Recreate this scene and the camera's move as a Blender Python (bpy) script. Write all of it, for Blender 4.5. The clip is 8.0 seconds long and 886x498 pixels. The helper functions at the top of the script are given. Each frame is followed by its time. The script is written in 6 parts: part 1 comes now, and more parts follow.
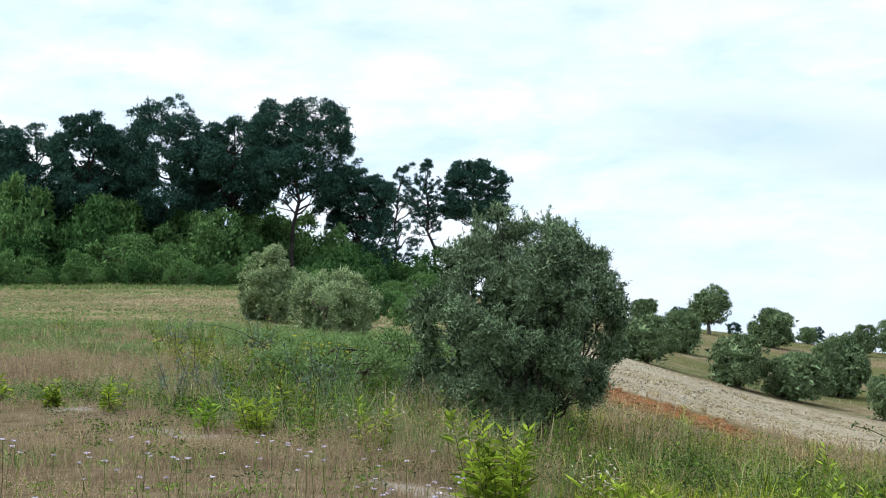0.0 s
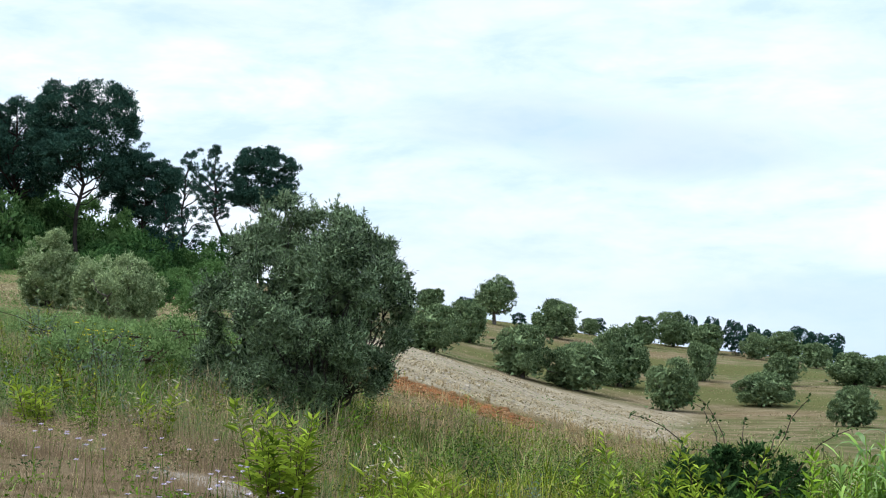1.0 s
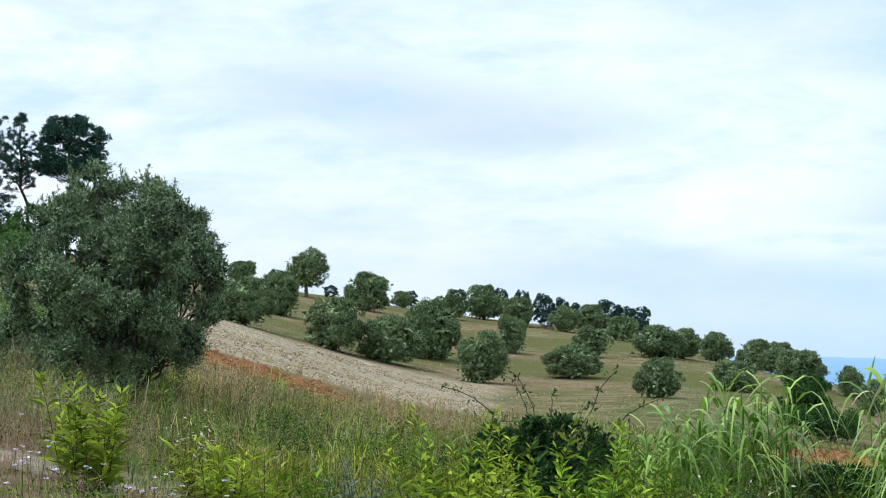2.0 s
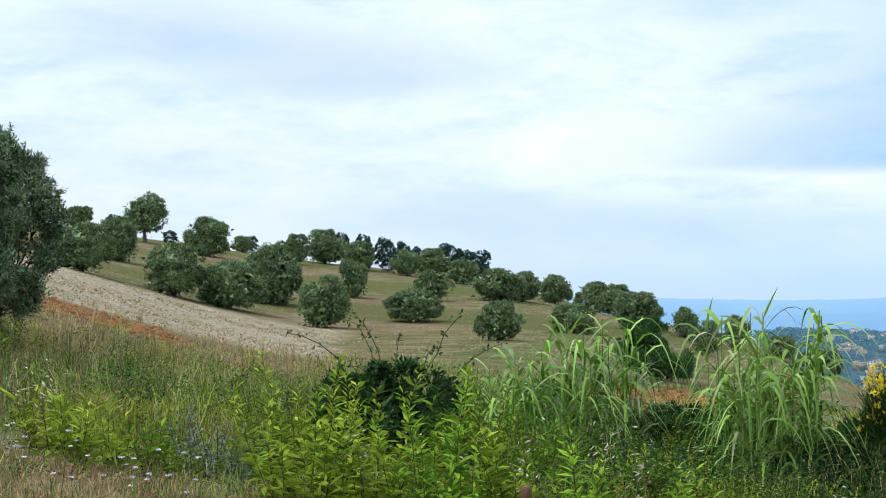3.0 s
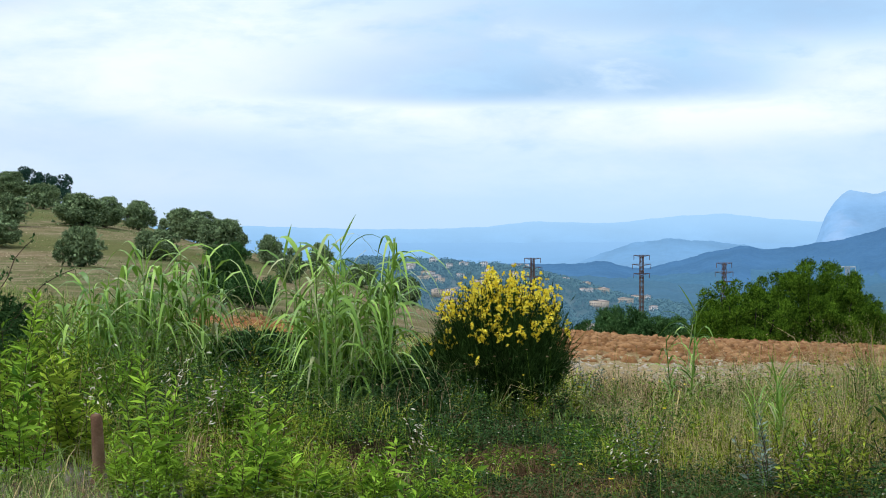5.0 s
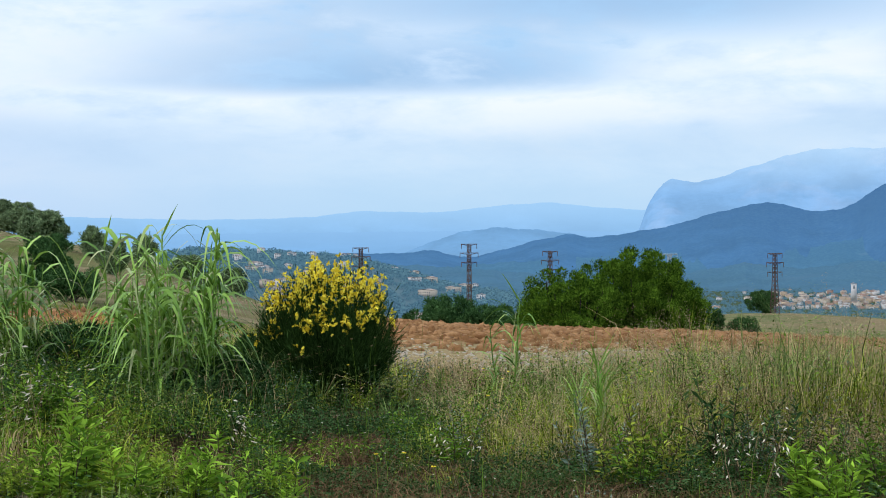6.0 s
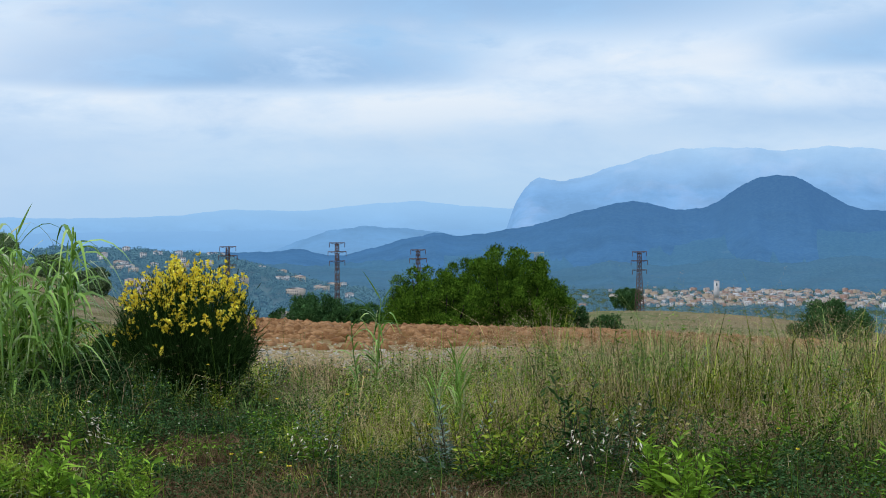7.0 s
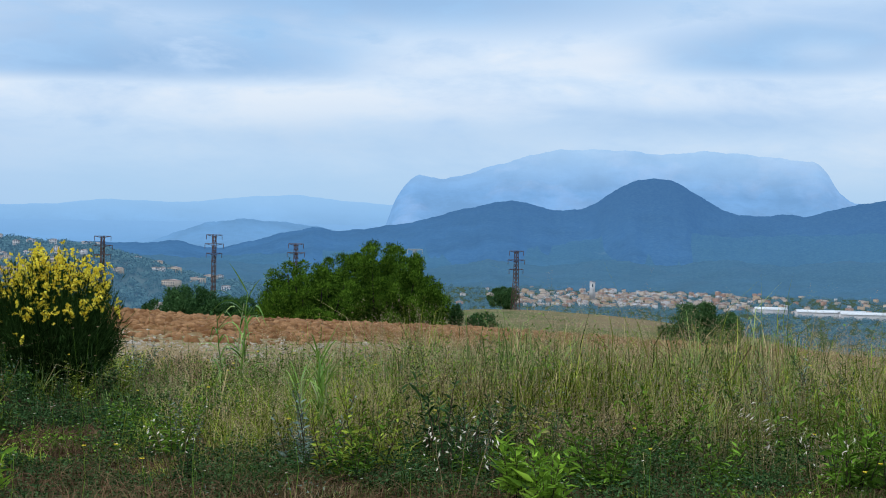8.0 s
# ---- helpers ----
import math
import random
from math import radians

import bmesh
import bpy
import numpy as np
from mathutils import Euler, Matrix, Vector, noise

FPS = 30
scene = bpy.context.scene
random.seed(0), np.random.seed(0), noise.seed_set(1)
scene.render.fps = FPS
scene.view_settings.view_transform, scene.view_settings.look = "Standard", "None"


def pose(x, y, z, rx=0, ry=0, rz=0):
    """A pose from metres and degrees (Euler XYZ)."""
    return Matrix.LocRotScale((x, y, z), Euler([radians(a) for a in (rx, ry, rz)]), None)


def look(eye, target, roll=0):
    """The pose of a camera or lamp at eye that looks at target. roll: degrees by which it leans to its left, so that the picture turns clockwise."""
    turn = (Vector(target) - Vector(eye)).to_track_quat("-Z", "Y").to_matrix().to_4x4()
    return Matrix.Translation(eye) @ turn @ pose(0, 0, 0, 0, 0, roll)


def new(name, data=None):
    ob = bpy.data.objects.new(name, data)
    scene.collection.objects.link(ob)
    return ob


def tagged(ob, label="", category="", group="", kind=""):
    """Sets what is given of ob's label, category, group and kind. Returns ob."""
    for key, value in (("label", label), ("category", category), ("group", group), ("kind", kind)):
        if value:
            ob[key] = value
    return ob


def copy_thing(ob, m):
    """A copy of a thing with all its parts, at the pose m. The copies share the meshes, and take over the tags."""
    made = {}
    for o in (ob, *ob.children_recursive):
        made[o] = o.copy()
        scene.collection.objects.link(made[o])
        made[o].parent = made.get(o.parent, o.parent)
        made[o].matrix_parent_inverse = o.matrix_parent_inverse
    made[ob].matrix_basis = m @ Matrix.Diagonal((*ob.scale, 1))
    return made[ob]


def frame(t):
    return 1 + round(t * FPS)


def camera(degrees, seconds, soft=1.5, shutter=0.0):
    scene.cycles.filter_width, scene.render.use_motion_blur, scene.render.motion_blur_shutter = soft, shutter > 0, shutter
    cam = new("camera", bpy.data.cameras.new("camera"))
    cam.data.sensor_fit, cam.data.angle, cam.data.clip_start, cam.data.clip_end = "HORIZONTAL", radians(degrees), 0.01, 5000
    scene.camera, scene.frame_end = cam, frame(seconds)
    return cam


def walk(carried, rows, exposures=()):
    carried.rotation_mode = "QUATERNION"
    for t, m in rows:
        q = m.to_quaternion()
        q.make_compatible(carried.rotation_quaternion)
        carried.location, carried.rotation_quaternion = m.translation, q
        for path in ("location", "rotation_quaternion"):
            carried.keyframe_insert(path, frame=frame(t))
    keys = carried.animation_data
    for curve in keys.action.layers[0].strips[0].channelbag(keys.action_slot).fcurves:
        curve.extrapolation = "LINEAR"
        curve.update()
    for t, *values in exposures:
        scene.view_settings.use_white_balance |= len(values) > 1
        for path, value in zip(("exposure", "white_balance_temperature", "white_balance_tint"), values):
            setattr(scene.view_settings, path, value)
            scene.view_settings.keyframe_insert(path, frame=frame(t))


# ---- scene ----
LENS = 30.0
EYE = 2.2
cam = camera(LENS, 8.0, 1.0)


def bearing(az, d, z=0.0):
    """A place at a bearing (degrees right of the first view), a distance and a height."""
    a = radians(az)
    return Vector((d * math.sin(a), d * math.cos(a), z))


# seconds, eye, then bearing, tilt and lean in degrees
ROWS = [
    (0, -0.001, 0.000, 0.000, 0.01, 5.20, 0.06),
    (0.5, 0.001, 0.017, 0.001, 3.59, 5.10, 0.36),
    (1, 0.008, 0.005, -0.000, 7.36, 4.83, 0.28),
    (1.5, 0.013, 0.017, -0.002, 10.48, 4.48, 0.24),
    (1.7, 0.015, 0.023, -0.004, 11.93, 4.33, 0.15),
    (2.8, -0.033, 0.050, 0.015, 18.21, 2.27, -0.09),
    (3, -0.030, 0.050, 0.012, 19.39, 1.96, -0.40),
    (3.5, -0.020, 0.058, 0.008, 23.17, 1.39, -0.49),
    (4, 0.014, 0.072, 0.004, 28.67, 0.59, -0.18),
    (4.2, 0.030, 0.074, 0.001, 29.88, 0.30, -0.07),
    (5.3, 0.075, 0.079, -0.003, 35.18, -0.83, -0.04),
    (5.5, 0.084, 0.077, -0.003, 36.35, -0.92, -0.31),
    (6, 0.109, 0.062, -0.005, 39.59, -0.93, -0.13),
    (6.5, 0.136, 0.040, -0.005, 42.11, -1.01, -0.12),
    (7, 0.169, 0.006, -0.006, 44.15, -0.99, -0.15),
    (7.5, 0.212, -0.030, -0.011, 46.16, -0.73, 0.71),
    (8, 0.259, -0.065, -0.010, 48.35, -1.08, 1.30),
]
# the clip's camera darkens as the bright valley sky comes in
EXPOSURES = [(0.0, 0.43, 6130, 10), (1.5, 0.34, 6050, 10), (3.5, 0.27, 6150, 10), (5.5, 0.2, 6100, 10), (7.0, -0.05, 5850, 10), (8.0, -0.08, 5760, 10)]
walk(cam, [(t, look((x, y, EYE + z), Vector((x, y, EYE + z)) + bearing(az, 10 * math.cos(radians(up)), 10 * math.sin(radians(up))), lean))
           for t, x, y, z, az, up, lean in ROWS], EXPOSURES)

# ---- sky and sun ----
world = bpy.data.worlds.new("overcast_sky")
scene.world = world
world.use_nodes = True
wn, wl = world.node_tree.nodes, world.node_tree.links
wn.clear()


def wnode(kind, **props):
    n = wn.new(kind)
    for key, value in props.items():
        setattr(n, key, value)
    return n


SUN_AZ, SUN_UP = -70.0, 58.0
sky = wnode("ShaderNodeTexSky", sky_type="NISHITA", sun_disc=False, sun_elevation=radians(SUN_UP), sun_rotation=radians(SUN_AZ))
sky.air_density, sky.dust_density = 1.0, 2.0
coord = wnode("ShaderNodeTexCoord")
part_xyz = wnode("ShaderNodeSeparateXYZ")
wl.new(coord.outputs["Generated"], part_xyz.inputs[0])


def wmath(op, a, b=None, clamp=False):
    n = wnode("ShaderNodeMath", operation=op, use_clamp=clamp)
    for k, v in enumerate((a, b)):
        if v is None:
            continue
        if isinstance(v, (int, float)):
            n.inputs[k].default_value = v
        else:
            wl.new(v, n.inputs[k])
    return n.outputs[0]


def wramp(fac, stops):
    r = wnode("ShaderNodeValToRGB")
    wl.new(fac, r.inputs[0])
    els = r.color_ramp.elements
    while len(els) < len(stops):
        els.new(0.5)
    for e, (p, c) in zip(els, stops):
        e.position, e.color = p, (*c, 1) if len(c) == 3 else c
    return r.outputs[0]


def wmix(fac, a, b, blend="MIX"):
    n = wnode("ShaderNodeMix", data_type="RGBA", blend_type=blend)
    for k, v in ((0, fac), (6, a), (7, b)):
        if isinstance(v, (int, float)):
            n.inputs[k].default_value = v
        elif isinstance(v, tuple):
            n.inputs[k].default_value = (*v, 1)
        else:
            wl.new(v, n.inputs[k])
    return n.outputs[2]


def lump(az, el, wide, up, down, warp):
    """A cloud mass round one direction: 1 at its heart, 0 outside; up and down: how far it reaches above and below; warp ruffles its edge."""
    a = radians(az)
    across = wmath("SUBTRACT", wmath("MULTIPLY", part_xyz.outputs[0], math.cos(a)), wmath("MULTIPLY", part_xyz.outputs[1], math.sin(a)))
    ahead = wmath("ADD", wmath("MULTIPLY", part_xyz.outputs[0], math.sin(a)), wmath("MULTIPLY", part_xyz.outputs[1], math.cos(a)))
    u = wmath("DIVIDE", across, math.sin(radians(wide)))
    rise = wmath("SUBTRACT", part_xyz.outputs[2], math.sin(radians(el)))
    v = wmath("ADD", wmath("DIVIDE", wmath("MAXIMUM", rise, 0.0), math.sin(radians(up))), wmath("DIVIDE", wmath("MINIMUM", rise, 0.0), math.sin(radians(down))))
    far = wmath("ADD", wmath("MULTIPLY", u, u), wmath("MULTIPLY", v, v))
    fall = wmath("ADD", wmath("POWER", 2.7, wmath("MULTIPLY", far, -1.0)), wmath("MULTIPLY", warp, wmath("POWER", 2.7, wmath("MULTIPLY", far, -0.35))))
    fall = wmath("DIVIDE", wmath("SUBTRACT", fall, 0.15), 2.0, True)
    return wmath("MULTIPLY", fall, wmath("GREATER_THAN", ahead, 0.0))


def streaks(scale, squash, detail, rough, offset):
    m = wnode("ShaderNodeMapping")
    m.inputs["Location"].default_value = offset
    m.inputs["Scale"].default_value = (scale, scale, scale * squash)
    wl.new(coord.outputs["Generated"], m.inputs[0])
    n = wnode("ShaderNodeTexNoise", noise_dimensions="3D")
    n.inputs["Scale"].default_value, n.inputs["Detail"].default_value, n.inputs["Roughness"].default_value = 1.0, detail, rough
    n.inputs["Distortion"].default_value = 0.25
    wl.new(m.outputs[0], n.inputs["Vector"])
    return n.outputs["Fac"]


cloud_soft = streaks(5.0, 3.2, 6, 0.55, (2.0, 1.0, 0.3))
cloud_fine = streaks(13.0, 3.0, 6, 0.6, (0.4, 3.0, 1.0))
ruffle = wmath("ADD", wmath("MULTIPLY", wmath("SUBTRACT", cloud_soft, 0.5), 1.5), wmath("MULTIPLY", wmath("SUBTRACT", cloud_fine, 0.5), 1.6))
# cloud bases: bearing, height, half-width, reach above, reach below, weight
def cloud_field(rows):
    total = None
    for az, el, wide, up, down, weight in rows:
        one = wmath("MULTIPLY", lump(az, el, wide, up, down, ruffle), 1.35 * weight)
        total = one if total is None else wmath("ADD", total, one)
    return total


cloud_dark = cloud_field((
    (9.8, 9.1, 4.5, 1.4, 0.9, 1.0), (15.5, 7.9, 5.0, 1.5, 0.8, 1.1), (3.0, 13.0, 12.0, 2.0, 1.5, 0.3), (21.0, 3.1, 6.0, 0.9, 0.8, 0.55), (9.0, 4.6, 13.0, 2.0, 2.5, 0.38), (27.5, 2.4, 7.0, 0.9, 0.9, 0.6),
    (35.5, 4.9, 7.5, 1.8, 0.45, 1.7), (42.0, 5.3, 4.0, 1.4, 0.6, 1.2), (45.0, 7.6, 12.0, 2.5, 1.2, 1.6), (59.5, 5.6, 4.5, 1.3, 0.55, 1.5), (66.0, 6.6, 8.0, 1.6, 1.0, 0.8), (56.0, 3.4, 9.0, 0.7, 0.6, 0.5),
    (45.0, 2.6, 8.0, 0.6, 0.6, 0.4), (36.0, 12.0, 14.0, 2.5, 2.5, 0.6), (-60.0, 25.0, 30.0, 9.0, 9.0, 0.6), (130.0, 20.0, 40.0, 8.0, 8.0, 0.6), (220.0, 30.0, 40.0, 9.0, 9.0, 0.6)))
# brighter banks where the cover is thin
cloud_thin = cloud_field(((38.5, 3.6, 6.0, 0.6, 0.6, 0.9), (49.0, 3.8, 3.2, 0.7, 0.5, 1.1), (53.6, 5.6, 2.2, 0.7, 0.6, 1.1), (61.0, 5.8, 1.8, 0.6, 0.5, 0.8), (47.6, 5.2, 3.0, 0.5, 0.5, 0.8), (24.0, 5.4, 8.0, 1.6, 1.2, 0.9), (58.0, 4.2, 3.0, 0.5, 0.5, 0.6)))
cloud_dark = wmath("MULTIPLY", cloud_dark, wmath("SUBTRACT", 1.0, wmath("MULTIPLY", cloud_thin, 1.1), True))
cloud_dark = wmath("SUBTRACT", 1.0, wmath("POWER", 2.7, wmath("MULTIPLY", wmath("MULTIPLY", cloud_dark, wmath("ADD", wmath("MULTIPLY", cloud_fine, 1.6), 0.2)), -1.5)), True)
cloud_white = wramp(wmath("ADD", wmath("MULTIPLY", cloud_soft, 0.5), wmath("MULTIPLY", cloud_fine, 0.5)), [(0.39, (0.64, 0.79, 0.95)), (0.5, (0.82, 0.92, 1.0)), (0.58, (0.97, 1.0, 1.0))])
clouds = wmix(wmath("MULTIPLY", cloud_thin, 0.9, True), cloud_white, (0.96, 0.99, 1.0))
# the cloud bases are lilac-grey over the hill and bluer over the valley
over_valley = wramp(part_xyz.outputs[0], [(0.25, (0, 0, 0)), (0.6, (1, 1, 1))])
hill_base = wramp(cloud_fine, [(0.38, (0.46, 0.58, 0.82)), (0.62, (0.60, 0.72, 0.93))])
valley_base = wramp(cloud_fine, [(0.38, (0.20, 0.435, 0.73)), (0.62, (0.37, 0.62, 0.89))])
clouds = wmix(cloud_dark, clouds, wmix(over_valley, hill_base, valley_base))
# towards the horizon the cloud base dims into pale blue haze
haze = wramp(part_xyz.outputs[2], [(0.0, (1, 1, 1)), (0.02, (0.85, 0.85, 0.85)), (0.042, (0.4, 0.4, 0.4)), (0.07, (0, 0, 0))])
clouds = wmix(haze, clouds, wmix(over_valley, (0.64, 0.755, 0.94), (0.53, 0.74, 0.92)))
# an overcast sky is brighter overhead than low down
clouds = wmix(1.0, clouds, wramp(part_xyz.outputs[2], [(0.0, (0.5, 0.5, 0.5)), (0.27, (0.5, 0.5, 0.5)), (0.7, (0.66, 0.66, 0.66)), (1.0, (0.72, 0.72, 0.72))]), "MULTIPLY")
mixed = wnode("ShaderNodeBackground")
wl.new(clouds, mixed.inputs[0])
mixed.inputs[1].default_value = 1.9
clear = wnode("ShaderNodeBackground")
wl.new(sky.outputs[0], clear.inputs[0])
clear.inputs[1].default_value = 0.08
both = wnode("ShaderNodeMixShader")
both.inputs[0].default_value = 0.9
wl.new(clear.outputs[0], both.inputs[1])
wl.new(mixed.outputs[0], both.inputs[2])
wl.new(both.outputs[0], wnode("ShaderNodeOutputWorld").inputs[0])

sun = new("sun", bpy.data.lights.new("sun", "SUN"))
sun.data.energy, sun.data.angle, sun.data.color = 1.9, radians(22), (1.0, 0.97, 0.91)
sun.matrix_world = look(bearing(SUN_AZ, 50 * math.cos(radians(SUN_UP)), 50 * math.sin(radians(SUN_UP))), (0, 0, 0))

# ---- materials ----
def material(name):
    m = bpy.data.materials.new(name)
    m.use_nodes = True
    return m, m.node_tree.nodes, m.node_tree.links, m.node_tree.nodes["Principled BSDF"]


def add(nodes, kind, **props):
    n = nodes.new(kind)
    for key, value in props.items():
        setattr(n, key, value)
    return n


def blend_node(nodes, links, fac, a, b, blend="MIX"):
    n = add(nodes, "ShaderNodeMix", data_type="RGBA", blend_type=blend)
    for k, v in ((0, fac), (6, a), (7, b)):
        if isinstance(v, (int, float)):
            n.inputs[k].default_value = v
        elif isinstance(v, tuple):
            n.inputs[k].default_value = (*v, 1)
        else:
            links.new(v, n.inputs[k])
    return n.outputs[2]


def noise_node(nodes, links, scale, detail=4, rough=0.55, where=None):
    n = add(nodes, "ShaderNodeTexNoise")
    n.inputs["Scale"].default_value, n.inputs["Detail"].default_value, n.inputs["Roughness"].default_value = scale, detail, rough
    if where is None:
        where = add(nodes, "ShaderNodeNewGeometry").outputs["Position"]
    links.new(where, n.inputs["Vector"])
    return n.outputs["Fac"]


def spread(nodes, links, fac, low, high):
    n = add(nodes, "ShaderNodeMapRange")
    n.inputs["From Min"].default_value, n.inputs["From Max"].default_value = low, high
    links.new(fac, n.inputs["Value"])
    return n.outputs["Result"]


def leaf_material(name, dark, light, dry=None, patch=1.2, sheen=0.6, let_in=0.25, gloss=0.0):
    """Foliage: each leaf its own tone, tone drifting over the crown, a little light let through."""
    m, nodes, links, bsdf = material(name)
    geo = add(nodes, "ShaderNodeNewGeometry")
    few = add(nodes, "ShaderNodeMath", operation="POWER")
    links.new(geo.outputs["Random Per Island"], few.inputs[0])
    few.inputs[1].default_value = 1.9
    light = tuple(min(1.0, c * 1.3) for c in light)
    tone = blend_node(nodes, links, few.outputs[0], dark, light)
    drift = spread(nodes, links, noise_node(nodes, links, patch, 3, 0.6, geo.outputs["Position"]), 0.35, 0.7)
    col = blend_node(nodes, links, drift, tone, blend_node(nodes, links, 0.4, tone, light))
    if dry:
        some = spread(nodes, links, geo.outputs["Random Per Island"], 0.9, 0.93)
        col = blend_node(nodes, links, some, col, dry)
    links.new(col, bsdf.inputs["Base Color"])
    bsdf.inputs["Roughness"].default_value = sheen
    bsdf.inputs["Specular IOR Level"].default_value = gloss
    if let_in:
        tr = add(nodes, "ShaderNodeBsdfTranslucent")
        links.new(col, tr.inputs[0])
        mix = add(nodes, "ShaderNodeMixShader")
        mix.inputs[0].default_value = let_in
        links.new(bsdf.outputs[0], mix.inputs[1])
        links.new(tr.outputs[0], mix.inputs[2])
        links.new(mix.outputs[0], nodes["Material Output"].inputs[0])
    return m


def rough_material(name, a, b, scale=8.0, fine=60.0, rough=0.9, relief=0.3):
    """Two-tone matter with broad stains, fine grain and relief."""
    m, nodes, links, bsdf = material(name)
    big, small = noise_node(nodes, links, scale), noise_node(nodes, links, fine, 5, 0.65)
    col = blend_node(nodes, links, spread(nodes, links, big, 0.35, 0.65), a, b)
    col = blend_node(nodes, links, spread(nodes, links, small, 0.3, 0.8), col, blend_node(nodes, links, 1.0, col, (0.62, 0.6, 0.58), "MULTIPLY"))
    links.new(col, bsdf.inputs["Base Color"])
    bsdf.inputs["Roughness"].default_value = rough
    bsdf.inputs["Specular IOR Level"].default_value = 0.15
    bump = add(nodes, "ShaderNodeBump")
    bump.inputs["Strength"].default_value, bump.inputs["Distance"].default_value = relief, 0.5 / fine
    links.new(small, bump.inputs["Height"])
    links.new(bump.outputs[0], bsdf.inputs["Normal"])
    return m


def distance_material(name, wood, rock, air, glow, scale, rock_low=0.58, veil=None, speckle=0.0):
    """A far range: woods and bare rock, with the haze's pale light painted in as emission."""
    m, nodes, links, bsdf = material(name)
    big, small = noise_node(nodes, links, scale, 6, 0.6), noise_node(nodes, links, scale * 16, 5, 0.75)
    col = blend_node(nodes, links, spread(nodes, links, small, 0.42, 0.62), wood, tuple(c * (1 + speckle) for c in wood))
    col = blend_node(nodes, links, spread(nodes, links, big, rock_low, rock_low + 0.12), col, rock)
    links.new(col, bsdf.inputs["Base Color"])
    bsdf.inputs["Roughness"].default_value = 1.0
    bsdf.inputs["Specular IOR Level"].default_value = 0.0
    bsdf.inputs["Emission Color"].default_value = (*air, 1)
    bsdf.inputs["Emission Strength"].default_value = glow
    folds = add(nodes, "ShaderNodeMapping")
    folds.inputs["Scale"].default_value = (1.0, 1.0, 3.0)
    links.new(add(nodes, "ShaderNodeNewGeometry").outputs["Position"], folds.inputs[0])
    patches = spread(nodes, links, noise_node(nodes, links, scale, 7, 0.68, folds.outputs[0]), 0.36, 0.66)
    # the haze emission itself varies a little in patches
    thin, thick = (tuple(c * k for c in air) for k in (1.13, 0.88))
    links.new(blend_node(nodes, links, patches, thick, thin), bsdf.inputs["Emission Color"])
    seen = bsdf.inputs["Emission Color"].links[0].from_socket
    # veil: with height the emission turns to a haze or cloud tint
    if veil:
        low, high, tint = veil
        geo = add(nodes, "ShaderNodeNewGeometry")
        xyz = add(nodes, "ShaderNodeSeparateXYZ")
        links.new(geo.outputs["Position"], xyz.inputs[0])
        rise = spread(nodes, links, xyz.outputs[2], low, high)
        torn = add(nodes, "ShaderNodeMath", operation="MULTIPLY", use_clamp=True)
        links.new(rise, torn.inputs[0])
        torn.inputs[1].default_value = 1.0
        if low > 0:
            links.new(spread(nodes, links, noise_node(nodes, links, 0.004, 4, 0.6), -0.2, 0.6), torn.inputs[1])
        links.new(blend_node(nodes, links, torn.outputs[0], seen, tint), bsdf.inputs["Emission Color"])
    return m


M_olive = leaf_material("olive_leaf", (0.005, 0.016, 0.006), (0.235, 0.32, 0.165), patch=1.6, sheen=0.45, let_in=0.1, gloss=0.12)
M_olive_pale = leaf_material("pale_olive_leaf", (0.08, 0.13, 0.05), (0.40, 0.47, 0.245), patch=0.9, let_in=0.3)
M_olive_far = leaf_material("olive_grove_leaf", (0.022, 0.048, 0.018), (0.24, 0.315, 0.15), patch=0.5, let_in=0.12, gloss=0.05)
M_pine = leaf_material("pine_needle", (0.010, 0.030, 0.025), (0.058, 0.115, 0.082), patch=0.5, let_in=0.05)
M_pine_bush = leaf_material("young_pine_needle", (0.006, 0.024, 0.003), (0.115, 0.205, 0.018), patch=1.4, let_in=0.12)
M_scrub = leaf_material("scrub_leaf", (0.014, 0.042, 0.013), (0.088, 0.17, 0.055), patch=0.4, let_in=0.12)
M_scrub_light = leaf_material("fresh_scrub_leaf", (0.036, 0.084, 0.026), (0.165, 0.275, 0.092), patch=0.4, let_in=0.22)
M_bank_weed = leaf_material("bank_weed_leaf", (0.060, 0.115, 0.032), (0.25, 0.35, 0.135), patch=0.5, let_in=0.35)
M_bank_grass = leaf_material("bank_grass", (0.07, 0.12, 0.032), (0.23, 0.31, 0.115), (0.40, 0.33, 0.19), patch=0.35, let_in=0.4)
M_pink_grass = leaf_material("pinkish_dry_grass", (0.17, 0.12, 0.075), (0.37, 0.28, 0.18), patch=0.4, let_in=0.4)
M_litter = leaf_material("brown_litter", (0.020, 0.011, 0.005), (0.17, 0.108, 0.055), patch=0.8, let_in=0.1)
M_straw = leaf_material("short_straw", (0.24, 0.19, 0.11), (0.42, 0.35, 0.22), patch=0.1, let_in=0.2)
M_bramble_leaf = leaf_material("bramble_leaf", (0.008, 0.024, 0.008), (0.075, 0.14, 0.045), patch=1.5, let_in=0.15)
M_silver = leaf_material("silver_green_leaf", (0.09, 0.13, 0.10), (0.22, 0.28, 0.22), patch=1.5, let_in=0.2)
M_fresh = leaf_material("fresh_green_leaf", (0.035, 0.10, 0.006), (0.33, 0.50, 0.045), patch=1.5, let_in=0.3, gloss=0.06)
M_weed = leaf_material("weed_leaf", (0.010, 0.034, 0.003), (0.18, 0.31, 0.032), patch=0.7, let_in=0.22)
M_sprout = leaf_material("sprout_leaf", (0.045, 0.095, 0.008), (0.40, 0.50, 0.055), patch=1.5, let_in=0.3)
